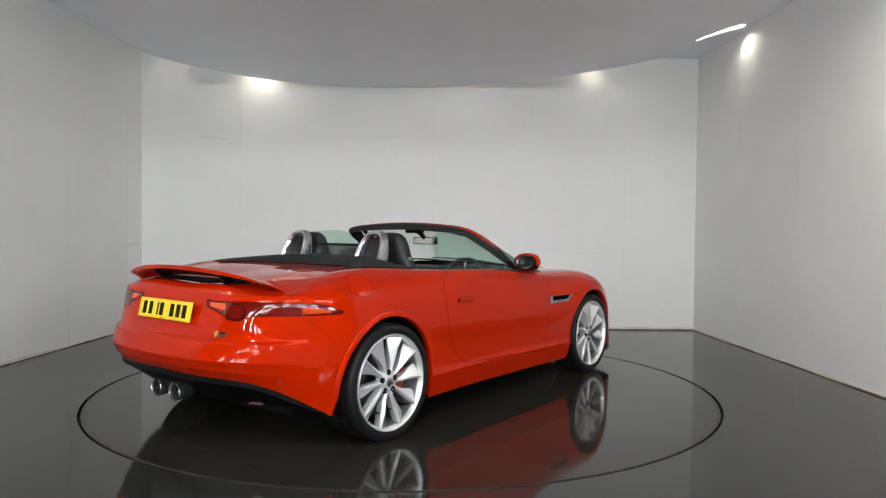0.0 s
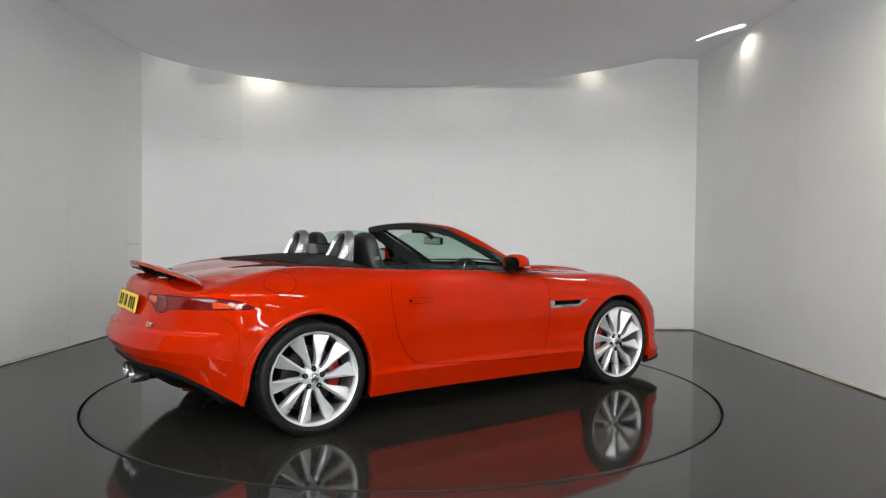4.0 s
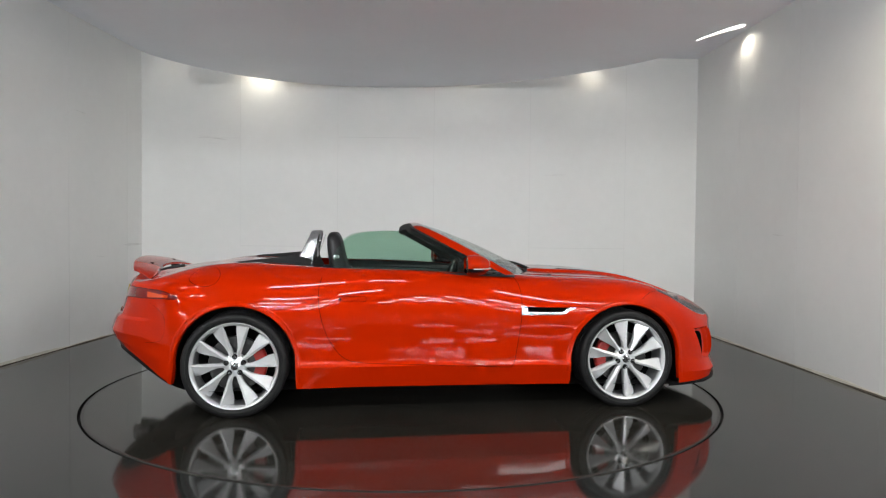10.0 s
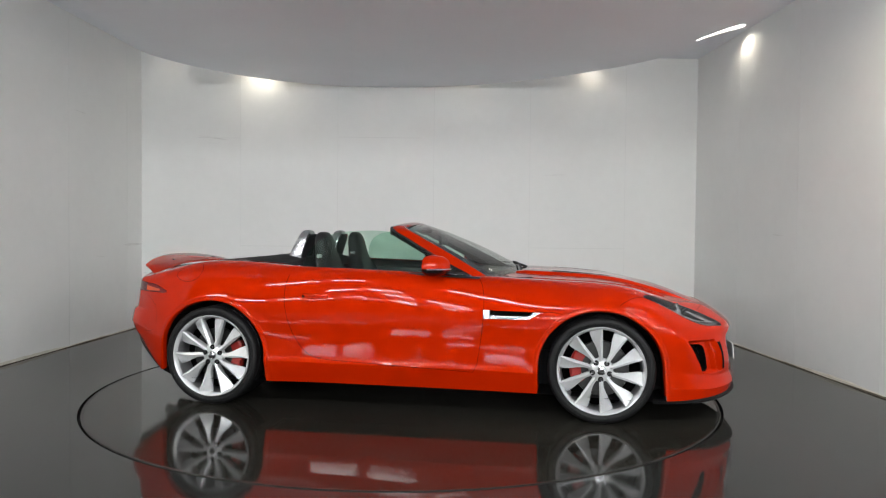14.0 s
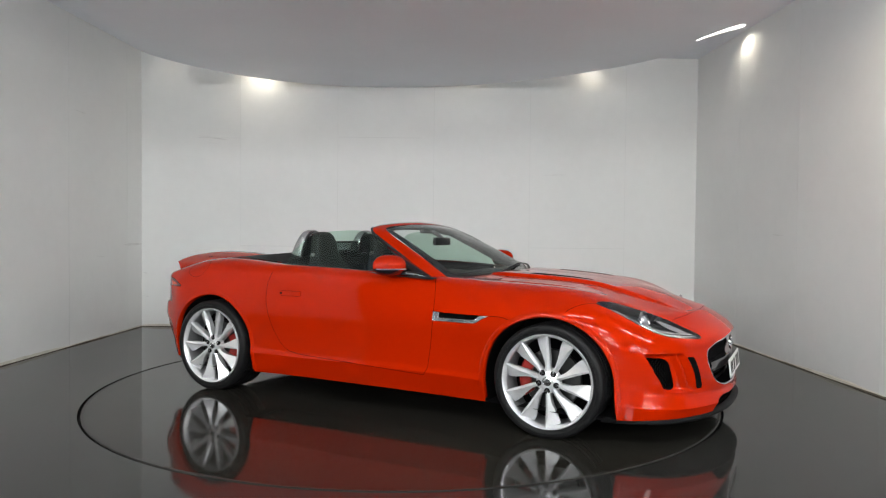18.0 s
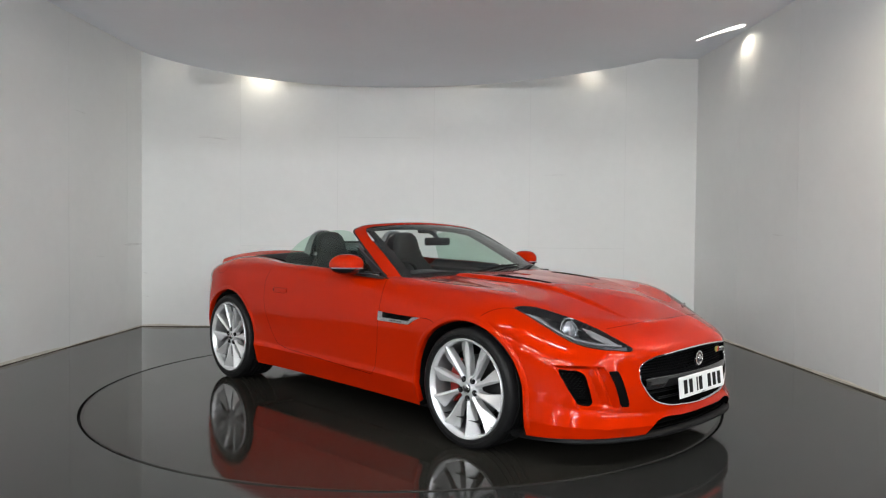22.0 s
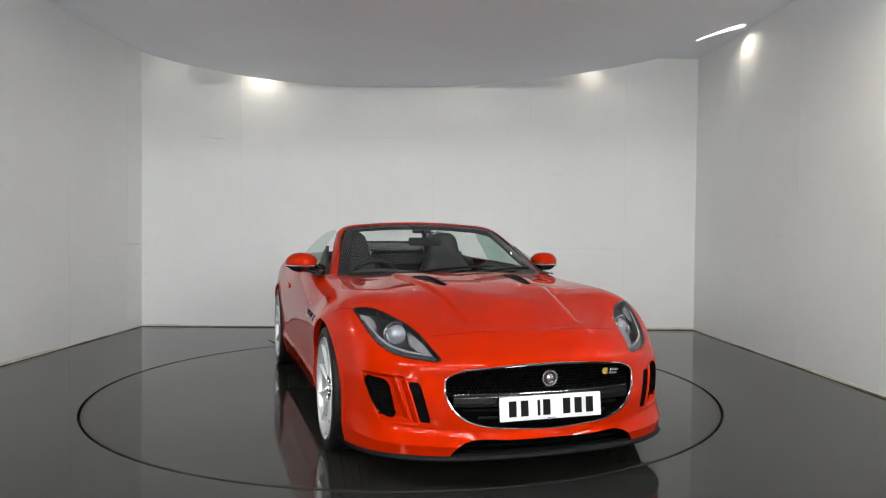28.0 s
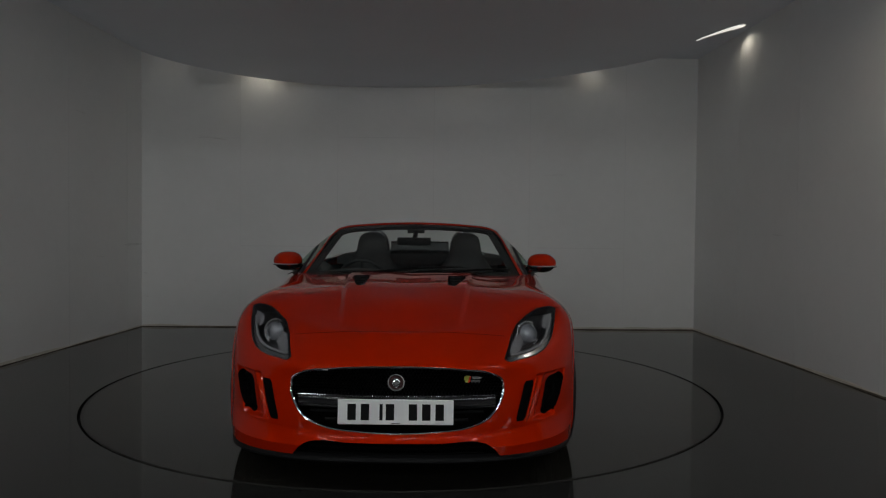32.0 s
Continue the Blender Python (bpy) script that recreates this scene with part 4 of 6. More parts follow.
# front openings
for side in (-1, 1):
    part("air_intake", recess([Z_SLOT_OUT], (-0.045, -0.03, 0), side, 0.94), [M_DARK, M_DARK], car)
    bm = bmesh.new()
    rows = []
    for t in np.linspace(0, 1, 12):
        r = 0.0 if 0.04 < t < 0.96 else 0.006
        za, ya, yb = 0.503 - 0.182 * t, 0.645 - 0.050 * t - r, 0.596 - 0.046 * t + r
        q, n = to_skin([(ya + (yb - ya) * k, za) for k in (0, .33, .67, 1)], YZ, lambda q: (q[:, 0] > 1.85) & (q[:, 2] < 0.55))
        rows.append([bm.verts.new((p + 0.0012 * w) * np.array([1, side, 1])) for p, w in zip(q, n)])
    grid_faces(bm, rows)
    part("air_intake", bm, M_DARK, car, "narrow slanted dark intake slot", smooth=False)
    # upright fin along the outer edge of the slot
    bm = bmesh.new()
    rows = []
    for t in np.linspace(0, 1, 14):
        za, ya = 0.508 - 0.190 * t, 0.646 - 0.050 * t
        q, n = to_skin([(ya + 0.024, za), (ya, za)], YZ, lambda q: (q[:, 0] > 1.85) & (q[:, 2] < 0.55))
        h = 0.009 * math.sin(math.pi * min(1, 0.04 + t * 1.0)) ** 0.45
        tip = q[1] + np.array((h, 0.004, 0))
        rows.append([bm.verts.new(p * np.array([1, side, 1])) for p in (q[0], 0.45 * q[0] + 0.55 * tip + np.array((0.001, 0, 0)), tip + np.array((0, 0.004, 0)), tip + np.array((-0.001, -0.002, 0)), q[1] - np.array((0.004, 0, 0)))])
    grid_faces(bm, rows)
    bmesh.ops.recalc_face_normals(bm, faces=bm.faces)
    part("intake_fin", bm, M_PAINT, car)
    # honeycomb insert in the outer slot
    bm = bmesh.new()
    poly = (SLOT_OUT - SLOT_OUT.mean(axis=0)) * 0.97 + SLOT_OUT.mean(axis=0)
    pq, pn = to_skin(poly[::3], YZ, lambda q: (q[:, 0] > 1.78) & (q[:, 2] < 0.55))
    vs = [bm.verts.new(((p[0] - 0.042), side * (p[1] - 0.027), p[2])) for p in pq]
    bm.faces.new(vs if side > 0 else vs[::-1])
    part("mesh_backing", bm, M_DARK, car, smooth=False)
    hexes = bmesh.new()
    for r in range(14):
        for col in range(11):
            yy = 0.675 + col * 0.0150 + (r % 2) * 0.0075
            zz = 0.330 + r * 0.0130
            if inside(poly, np.array([(yy, zz)]))[0]:
                p0 = to_skin([(yy, zz)], YZ, lambda q: (q[:, 0] > 1.78) & (q[:, 2] < 0.55))[0][0]
                pts = [(p0[0] - 0.034, side * (p0[1] - 0.022 + 0.0078 * math.cos(a)), p0[2] + 0.0075 * math.sin(a)) for a in [math.pi / 6 + i * math.pi / 3 for i in range(6)]]
                tube(hexes, pts, 0.0014, 4, True)
    part("honeycomb", hexes, M_BLACK, car, "black honeycomb insert")

# grille: dark bowl, mesh, bar, chrome frame
G_BOWL = join(recess([Z_GRILLE], (-0.085, 0, 0), -1, 1.0), recess([Z_GRILLE], (-0.085, 0, 0), 1, 1.0))
grille = part("grille", G_BOWL, M_DARK, car, "black grille with a chrome surround")


def full_loop(pts):
    """A half curve from the centre out and back to the centre, made whole."""
    pts = [p for p in pts]
    return pts + [np.array((p[0], -p[1], p[2])) for p in pts[::-1] if p[1] > 0.004]


half = sorted([p for p in GRILLE if p[0] >= -1e-6], key=lambda p: math.atan2(p[0], p[1] - 0.44))
hq, hn = to_skin(resample(half, 0.012), YZ, front)
loop = full_loop([p - 0.006 * np.array((1, 0, 0)) for p in hq])
bm = bmesh.new()
tube(bm, [tuple(p) for p in loop], 0.0065, 8, True)
part("chrome_frame", bm, M_CHROME, grille, "polished chrome surround")
bm = bmesh.new()
for r in range(11):
    for col in range(-30, 31):
        yy = col * 0.0165 + (r % 2) * 0.00825
        zz = 0.43 + r * 0.0145
        if zz > 0.44 and inside(GRILLE * 0.985 + np.array((0, .0065)), np.array([(abs(yy), zz)]))[0]:
            x0 = 2.165 - 0.22 * yy * yy
            pts = [(x0, yy + 0.0088 * math.cos(a), zz + 0.0080 * math.sin(a)) for a in [math.pi / 6 + i * math.pi / 3 for i in range(6)]]
            vs = [bm.verts.new(p) for p in pts]
            ins = [bm.verts.new((p[0] - 0.012, yy + (p[1] - yy) * 0.72, zz + (p[2] - zz) * 0.72)) for p in pts]
            grid_faces(bm, [vs, ins], wrap=True)
part("grille_mesh", bm, M_BLACK, grille, "black honeycomb mesh")
# cross bar behind the plate
bm = bmesh.new()
rows = []
for k in range(41):
    y = -0.455 + 0.91 * k / 40
    x0 = 2.205 - 0.26 * y * y
    rows.append([bm.verts.new((x0 + dx, y, 0.425 + dz)) for dx, dz in ((-0.05, 0.030), (0.0, 0.026), (0.008, 0.012), (0.0, -0.03), (-0.03, -0.045), (-0.06, -0.04))])
grid_faces(bm, rows)
part("cross_bar", bm, M_GLOSS, grille, "gloss black cross bar")
bm = bmesh.new()
tube(bm, [(2.207 - 0.26 * y * y, y, 0.452) for y in np.linspace(-0.45, 0.45, 31)], 0.0025, 6)
part("bar_trim", bm, M_SMOKE, grille, "thin dark metal strip on the bar")
for zz in (0.372, 0.335):
    bm = bmesh.new()
    w = 0.40 if zz > 0.35 else 0.33
    tube(bm, [(2.175 - 0.24 * y * y, y, zz) for y in np.linspace(-w, w, 31)], 0.007, 6)
    part("slat", bm, M_BLACK, grille)
# badge in the grille
bm = bmesh.new()
lathe(bm, [(0.0001, 0.010), (0.030, 0.008), (0.033, 0.014), (0.039, 0.014), (0.0405, 0.006), (0.0405, 0.0)], 32, "x")
bmesh.ops.translate(bm, verts=bm.verts, vec=(2.205, 0, 0.520))
part("badge", bm, M_CHROME, grille, "round chrome badge")
bm = bmesh.new()
lathe(bm, [(0.0001, 0.0112), (0.0305, 0.0100)], 32, "x")
bmesh.ops.translate(bm, verts=bm.verts, vec=(2.205, 0, 0.520))
part("badge_face", bm, M_REDBADGE_DARK, grille, "dark badge face", smooth=False)
bm = bmesh.new()
bmesh.ops.create_uvsphere(bm, u_segments=16, v_segments=10, radius=0.022)
bmesh.ops.scale(bm, verts=bm.verts, vec=(0.45, 0.9, 1.0))
bmesh.ops.translate(bm, verts=bm.verts, vec=(2.217, 0, 0.518))
part("badge_relief", bm, M_SATIN, grille, "raised metal relief on the badge")


def emblem(at, along, up, out, parent, scale=1.0):
    """The small model emblem: a green and red leaf and a chrome bar shape."""
    at, along, up, out = Vector(at), Vector(along).normalized(), Vector(up).normalized(), Vector(out).normalized()

    def plate(pts, lift, m, name):
        b = bmesh.new()
        lo = [b.verts.new(at + along * x * scale + up * y * scale) for x, y in pts]
        hi = [b.verts.new(at + along * x * scale + up * y * scale + out * lift) for x, y in pts]
        b.faces.new(hi)
        for i in range(len(pts)):
            j = (i + 1) % len(pts)
            b.faces.new((lo[i], lo[j], hi[j], hi[i]))
        bmesh.ops.recalc_face_normals(b, faces=b.faces)
        part(name, b, m, parent, smooth=False)
    plate([(-.036, .010), (-.026, .017), (-.010, .017), (-.022, -.017), (-.030, -.014), (-.036, -.004)], .004, M_GREEN, "emblem_green")
    plate([(-.022, -.017), (-.010, .017), (-.006, .012), (-.010, -.012)], .005, M_REDBADGE, "emblem_red")
    plate([(.002, .014), (.044, .014), (.042, .004), (-.001, .004)], .005, M_CHROME, "emblem_chrome")
    plate([(-.003, .000), (.036, .000), (.034, -.012), (-.006, -.012)], .005, M_SMOKE, "emblem_dark")


emblem((2.168, 0.345, 0.527), (0.15, 1, 0), (0, 0, 1), (1, 0, 0), grille)

# lower intake
low = part("lower_intake", join(recess([Z_LOW], (-0.12, 0, 0), -1), recess([Z_LOW], (-0.12, 0, 0), 1)), M_DARK, car, "wide black lower intake")
for zz in (0.19, 0.215, 0.24):
    bm = bmesh.new()
    tube(bm, [(2.20 - 0.24 * y * y, y, zz) for y in np.linspace(-0.40, 0.40, 25)], 0.004, 6)
    part("slat", bm, M_DARK, low)

# black splitter under the chin
sv = np.linspace(S_T[13] - 0.05, S_MAX, 60)
edge = skin(sv, np.zeros_like(sv))
tang = np.gradient(edge, axis=0)
nrm = np.stack([-tang[:, 1], tang[:, 0], 0 * tang[:, 0]], 1)
nrm /= np.linalg.norm(nrm, axis=1)[:, None]
nrm[(nrm[:, 0] + nrm[:, 1]) < 0] *= -1
nrm[-1] = (1, 0, 0)
grow = smooth01((edge[:, 0] - 1.72) / 0.25)[:, None]
bm = bmesh.new()
for side in (-1, 1):
    f = np.array([1, side, 1])
    rows = []
    for k in range(len(sv)):
        o, w = edge[k], nrm[k]
        g = grow[k, 0]
        prof = [(-0.02, 0.012), (0.003 + 0.003 * g, 0.004), (0.013 * g, -0.006), (0.014 * g, -0.013), (0.0, -0.020 * g - 0.003), (-0.30, -0.02 * g)]
        rows.append([bm.verts.new((o + w * a + np.array((0, 0, b))) * f) for a, b in prof])
    grid_faces(bm, rows)
bmesh.ops.remove_doubles(bm, verts=bm.verts, dist=0.0004)
bmesh.ops.recalc_face_normals(bm, faces=bm.faces)
part("splitter", bm, M_BLACK, car, "black plastic front splitter")

# black rear valance
sv = np.linspace(0, S_T[4] + 0.01, 60)
edge = skin(sv, np.zeros_like(sv))
tang = np.gradient(edge, axis=0)
nrm = np.stack([-tang[:, 1], tang[:, 0], 0 * tang[:, 0]], 1)
nrm /= np.linalg.norm(nrm, axis=1)[:, None]
nrm[(-nrm[:, 0] + nrm[:, 1]) < 0] *= -1
nrm[0] = (-1, 0, 0)
bm = bmesh.new()
for side in (-1, 1):
    f = np.array([1, side, 1])
    rows = []
    for k in range(len(sv)):
        o, w = edge[k], nrm[k]
        drop = max(0.0, o[2] - 0.20)
        prof = [(0.003, 0.004), (0.0, -0.025 * min(1, drop * 8)), (-0.07, -0.07 * min(1, drop * 5)), (-0.20, -drop * 0.75), (-0.50, -drop)]
        rows.append([bm.verts.new((o + w * a + np.array((0, 0, b))) * f) for a, b in prof])
    grid_faces(bm, rows)
bmesh.ops.remove_doubles(bm, verts=bm.verts, dist=0.0004)
bmesh.ops.recalc_face_normals(bm, faces=bm.faces)
part("rear_valance", bm, M_BLACK, car, "black plastic rear diffuser")
# underside
bm = bmesh.new()
box(bm, -1.75, 1.95, -0.60, 0.60, 0.17, 0.40)
box(bm, -0.90, 0.90, -0.865, 0.865, 0.172, 0.26)
part("underbody", bm, M_BLACK, car, smooth=False)

# exhaust pipes
for y in (-0.092, 0.092):
    bm = bmesh.new()
    lathe(bm, [(0.040, 0.10), (0.047, 0.085), (0.052, 0.012), (0.053, 0.0), (0.050, -0.004), (0.046, 0.006), (0.043, 0.10), (0.0001, 0.12)], 40, "x")
    bmesh.ops.translate(bm, verts=bm.verts, vec=(-2.150, y, 0.300))
    tip = part("exhaust_pipe", bm, M_TIP, car, "round polished exhaust tip")
    bm = bmesh.new()
    lathe(bm, [(0.0452, 0.012), (0.0425, 0.10), (0.0001, 0.115)], 40, "x")
    bmesh.ops.translate(bm, verts=bm.verts, vec=(-2.150, y, 0.300))
    part("bore", bm, M_SMOKE, tip, "darker grey bore")
    bm = bmesh.new()
    lathe(bm, [(0.0001, 0.32), (0.038, 0.32), (0.038, 0.09)], 24, "x")
    bmesh.ops.translate(bm, verts=bm.verts, vec=(-2.150, y, 0.300))
    part("silencer_pipe", bm, M_DARK, tip, "dark inner pipe")

# red reflectors in the valance
for side in (-1, 1):
    bm = bmesh.new()
    box(bm, -0.042, 0.042, -0.006, 0.006, -0.016, 0.016, 0.004)
    rf = part("rear_reflector", bm, M_TAIL_DARK, car, "red rear reflector")
    rf.matrix_local = pose(-1.915, side * 0.508, 0.264, 0, 0, 59 * side)

# tail lamps: lens pieces on the skin, dark recessed bowl behind
for side in (-1, 1):
    tl = part("tail_lamp", skin_mesh([Z_TAIL], mirror=side), M_TAIL, car, "slim wrap-round red tail lamp")
    for x0, x1, z0, z1, z2, z3 in ((-1.04, -.83, 0.764, 0.766, 0.800, 0.780), (-1.745, -1.615, 0.792, 0.775, 0.812, 0.812)):
        bm = bmesh.new()
        rows = []
        for d in np.linspace(x0, x1, 12):
            t = (d - x0) / (x1 - x0)
            q, n = to_skin([(d, z0 + (z1 - z0) * t + dz * (z2 + (z3 - z2) * t - z0 - (z1 - z0) * t)) for dz in (0, 0.5, 1)], DIAG, lambda q: (q[:, 0] < -1.55) & (q[:, 2] > 0.68) & (q[:, 2] < 0.87))
            rows.append([bm.verts.new((p + 0.0012 * w) * np.array([1, side, 1])) for p, w in zip(q, n)])
        grid_faces(bm, rows)
        part("indicator_lens", bm, M_AMBER, tl, "orange-red indicator section")
    shut("lamp_edge", TAILLAMP, DIAG, lambda q: (q[:, 0] < -1.55) & (q[:, 2] > 0.68) & (q[:, 2] < 0.87), sides=(side,), closed=True, width=0.004)
    # round inner element
    pts = [(-1.535 + 0.080 * math.cos(a), 0.772 + 0.040 * math.sin(a)) for a in np.linspace(0, 2 * math.pi, 36, endpoint=False)]
    q, n = to_skin(pts, DIAG, lambda q: (q[:, 0] < -1.55) & (q[:, 2] > 0.68) & (q[:, 2] < 0.87))
    bm = bmesh.new()
    ribbon(bm, q, n, 0.007, 0.0022, side, True)
    part("lamp_ring", bm, M_TAIL_DARK, tl, "round dark red light ring")

# headlamps
def headlamp(side):
    f = np.array([1, side, 1])
    bowl = part("headlamp", recess([Z_LAMP], (-0.04, -0.025, -0.045), side, 0.95), M_LAMP_BACK, car, "almond-shaped headlamp with a clear lens")
    lens = part("lens", skin_mesh([Z_LAMP], mirror=side), M_LENS, bowl, "clear plastic lens")
    lens.visible_shadow = False
    where = lambda q: (q[:, 0] > 1.5) & (q[:, 2] > 0.57)
    pq, pn = to_skin(HEADLAMP[::2], YZ, where)
    bm = bmesh.new()
    ribbon(bm, pq, pn, 0.012, -0.0005, side, True)
    part("seal", bm, M_BLACK, bowl, "black edge seal")
    # projector
    c, n = to_skin([(0.655, 0.698)], YZ, where)
    c, n = c[0] * f, n[0] * f
    axis = Vector((0.93, side * 0.30, 0.20)).normalized()
    m = axis.to_track_quat("Z", "Y").to_matrix().to_4x4()
    centre = Vector(c) - axis * 0.048
    for nm, prof, mt, arc, lb in (("reflector_ring", [(0.052, -0.02), (0.060, 0.0), (0.064, 0.006), (0.060, 0.008), (0.053, -0.002)], M_SATIN, (60, 330), "silver arc round the projector"),
                                  ("projector_ring", [(0.044, -0.02), (0.050, 0.003), (0.047, 0.006), (0.043, 0.0)], M_CHROME, (0, 360), "thin bright projector ring")):
        bm = bmesh.new()
        lathe(bm, prof, 40, "z", arc=arc)
        bmesh.ops.transform(bm, matrix=Matrix.Translation(centre) @ m, verts=bm.verts)
        part(nm, bm, mt, bowl, lb)
    bm = bmesh.new()
    lathe(bm, [(0.0001, 0.018), (0.014, 0.017), (0.028, 0.010), (0.039, 0.0), (0.044, -0.006)], 32, "z")
    bmesh.ops.transform(bm, matrix=Matrix.Translation(centre) @ m, verts=bm.verts)
    part("projector", bm, M_GLASS_PROJ, bowl, "glassy round projector lens")
    # silver inner wedge and light bar along the lower edge
    bm = bmesh.new()
    a, an = to_skin([(0.80, 0.788), (0.765, 0.785), (0.735, 0.768), (0.728, 0.735), (0.752, 0.722), (0.782, 0.755)], YZ, where)
    vs = [bm.verts.new((p - 0.022 * w) * f) for p, w in zip(a, an)]
    bm.faces.new(vs)
    part("reflector_wedge", bm, M_WEDGE, bowl, "silver reflector", smooth=False)
    bm = bmesh.new()
    a, an = to_skin([(0.572, 0.700), (0.600, 0.712), (0.612, 0.668), (0.585, 0.642), (0.532, 0.632), (0.545, 0.665)], YZ, where)
    vs = [bm.verts.new((p - 0.016 * w) * f) for p, w in zip(a, an)]
    bm.faces.new(vs)
    part("reflector_wedge", bm, M_WEDGE, bowl, "silver inner reflector", smooth=False)
    a, an = to_skin(resample([(0.793, 0.755), (0.772, 0.715), (0.745, 0.668), (0.706, 0.637), (0.65, 0.619), (0.57, 0.612), (0.52, 0.611)], 0.01), YZ, where)
    bm = bmesh.new()
    ribbon(bm, a, an, 0.026, -0.010, side)
    part("lamp_border", bm, M_SMOKE, bowl, "smoked grey lamp border")
    a, an = to_skin(resample([(0.780, 0.765), (0.757, 0.722), (0.730, 0.682), (0.696, 0.655), (0.64, 0.637), (0.57, 0.629), (0.53, 0.627)], 0.01), YZ, where)
    bm = bmesh.new()
    ribbon(bm, a, an, 0.011, -0.008, side)
    part("light_bar", bm, M_BAR, bowl, "pale J-shaped light bar")
    return bowl


M_GLASS_PROJ = mat("projector_glass", (0.30, 0.31, 0.34), 0.06, metal=0.4, coat=1.0)
M_WEDGE = mat("bright_reflector", (0.26, 0.26, 0.275), 0.2, metal=0.25, coat=0.4)
M_BAR = mat("pale_light_guide", (0.24, 0.24, 0.25), 0.25, coat=0.6)
for side in (-1, 1):
    headlamp(side)

# side vents
for side in (-1, 1):
    vent = part("side_vent", recess([Z_VENT], (0, -0.03, 0), side), M_DARK, car, "black side vent with a bright metal surround")
    w = lambda q: (q[:, 0] > 0.4) & (q[:, 0] < 1.1) & (q[:, 2] < 0.80) & (q[:, 1] > 0.7)
    for poly, nm in (([(.562, .701), (.605, .699), (.605, .644), (.562, .644)], "vent_badge_plate"),
                     ([(.600, .665), (.83, .664), (.855, .667), (.885, .692), (.950, .6935), (.91, .678), (.865, .652), (.85, .645), (.600, .644)], "vent_blade")):
        pts = resample(poly, 0.006, True)
        q, n = to_skin(pts, XZ, w)
        bm = bmesh.new()
        f = np.array([1, side, 1])
        hi = [bm.verts.new((p + 0.004 * k) * f) for p, k in zip(q, n)]
        lo = [bm.verts.new((p - 0.02 * k) * f) for p, k in zip(q, n)]
        face = bm.faces.new(hi)
        for i in range(len(hi)):
            j = (i + 1) % len(hi)
            bm.faces.new((lo[i], lo[j], hi[j], hi[i]))
        bmesh.ops.triangulate(bm, faces=[face])
        bmesh.ops.recalc_face_normals(bm, faces=bm.faces)
        part(nm, bm, M_TIP, vent, "polished metal vent trim", smooth=False)
    for k in range(4):
        bm = bmesh.new()
        box(bm, 0.68 + k * 0.028, 0.70 + k * 0.028, side * 0.9375, side * 0.9395, 0.651, 0.659)
        part("mark", bm, M_SMOKE, vent, "small dark marks on the trim", smooth=False)
    part("bonnet_vent", recess([Z_HVENT], (0, 0, -0.022), side), M_BLACK, car, "black louvred bonnet vent")
    for k in range(5):
        bm = bmesh.new()
        x0 = 1.03 + 0.07 * k
        wid = 0.045 - 0.004 * k
        box(bm, x0, x0 + 0.012, side * (0.292 - wid), side * (0.292 + wid) - side * 0.006 * k, skin([np.interp(x0, NET[4, :, 0], S_T)], [1.15])[0][2] - 0.016, skin([np.interp(x0, NET[4, :, 0], S_T)], [1.15])[0][2] - 0.004)
        part("louvre", bm, M_BLACK, car, smooth=False)

# number plates: plain bars stand for the characters
def number_plate(at, tilt, yaw, face, label):
    root = part("number_plate", (lambda b: (box(b, -0.004, 0.004, -0.26, 0.26, -0.0555, 0.0555, 0.003, 1), b)[1])(bmesh.new()), face, car, label, smooth=False)
    root.matrix_local = Matrix.Translation(at) @ pose(0, 0, 0, 0, tilt, yaw)
    for k, y in enumerate((-0.197, -0.137, -0.077, -0.025, 0.078, 0.138, 0.198)):
        b = bmesh.new()
        w = 0.019 if k != 2 else 0.007
        if k == 2:
            y += 0.012
        box(b, 0.0042, 0.0052, y - w, y + w, -0.036, 0.036)
        part("bar", b, M_INK, root, smooth=False)
    b = bmesh.new()
    box(b, 0.0042, 0.0048, -0.02, 0.02, -0.051, -0.048)
    part("bar", b, M_INK, root, smooth=False)


number_plate((2.236, 0, 0.390), -6, 0, M_PLATE_W, "white front number plate")
number_plate((-2.152, 0, 0.752), -12, 180, M_PLATE_Y, "yellow rear number plate")
bm = bmesh.new()
box(bm, -2.142, -2.118, -0.27, 0.27, 0.685, 0.70, 0.003, 1)
part("plate_holder", bm, M_BLACK, car, smooth=False)
eq, en = to_skin([(0.484, 0.654)], YZ, lambda q: q[:, 0] < -1.9)
emblem((eq[0][0] - 0.002, -eq[0][1], eq[0][2]), (0.22, -1, 0), (0.25, 0, 1), (-1, -0.2, 0.2), car)
shut("recess_edge", [(.285, .822), (.292, .70), (.285, .655), (.25, .632), (.12, .625), (0, .624)], YZ, lambda q: (q[:, 0] < -1.9) & (q[:, 2] > 0.58) & (q[:, 2] < 0.86), width=0.0016)
bm = bmesh.new()
lathe(bm, [(0.0001, 0.004), (0.018, 0.003), (0.021, 0.0)], 24, "x")
bmesh.ops.translate(bm, verts=bm.verts, vec=(-2.121, 0.33, 0.79))
part("badge", bm, M_PAINT, car, smooth=True)
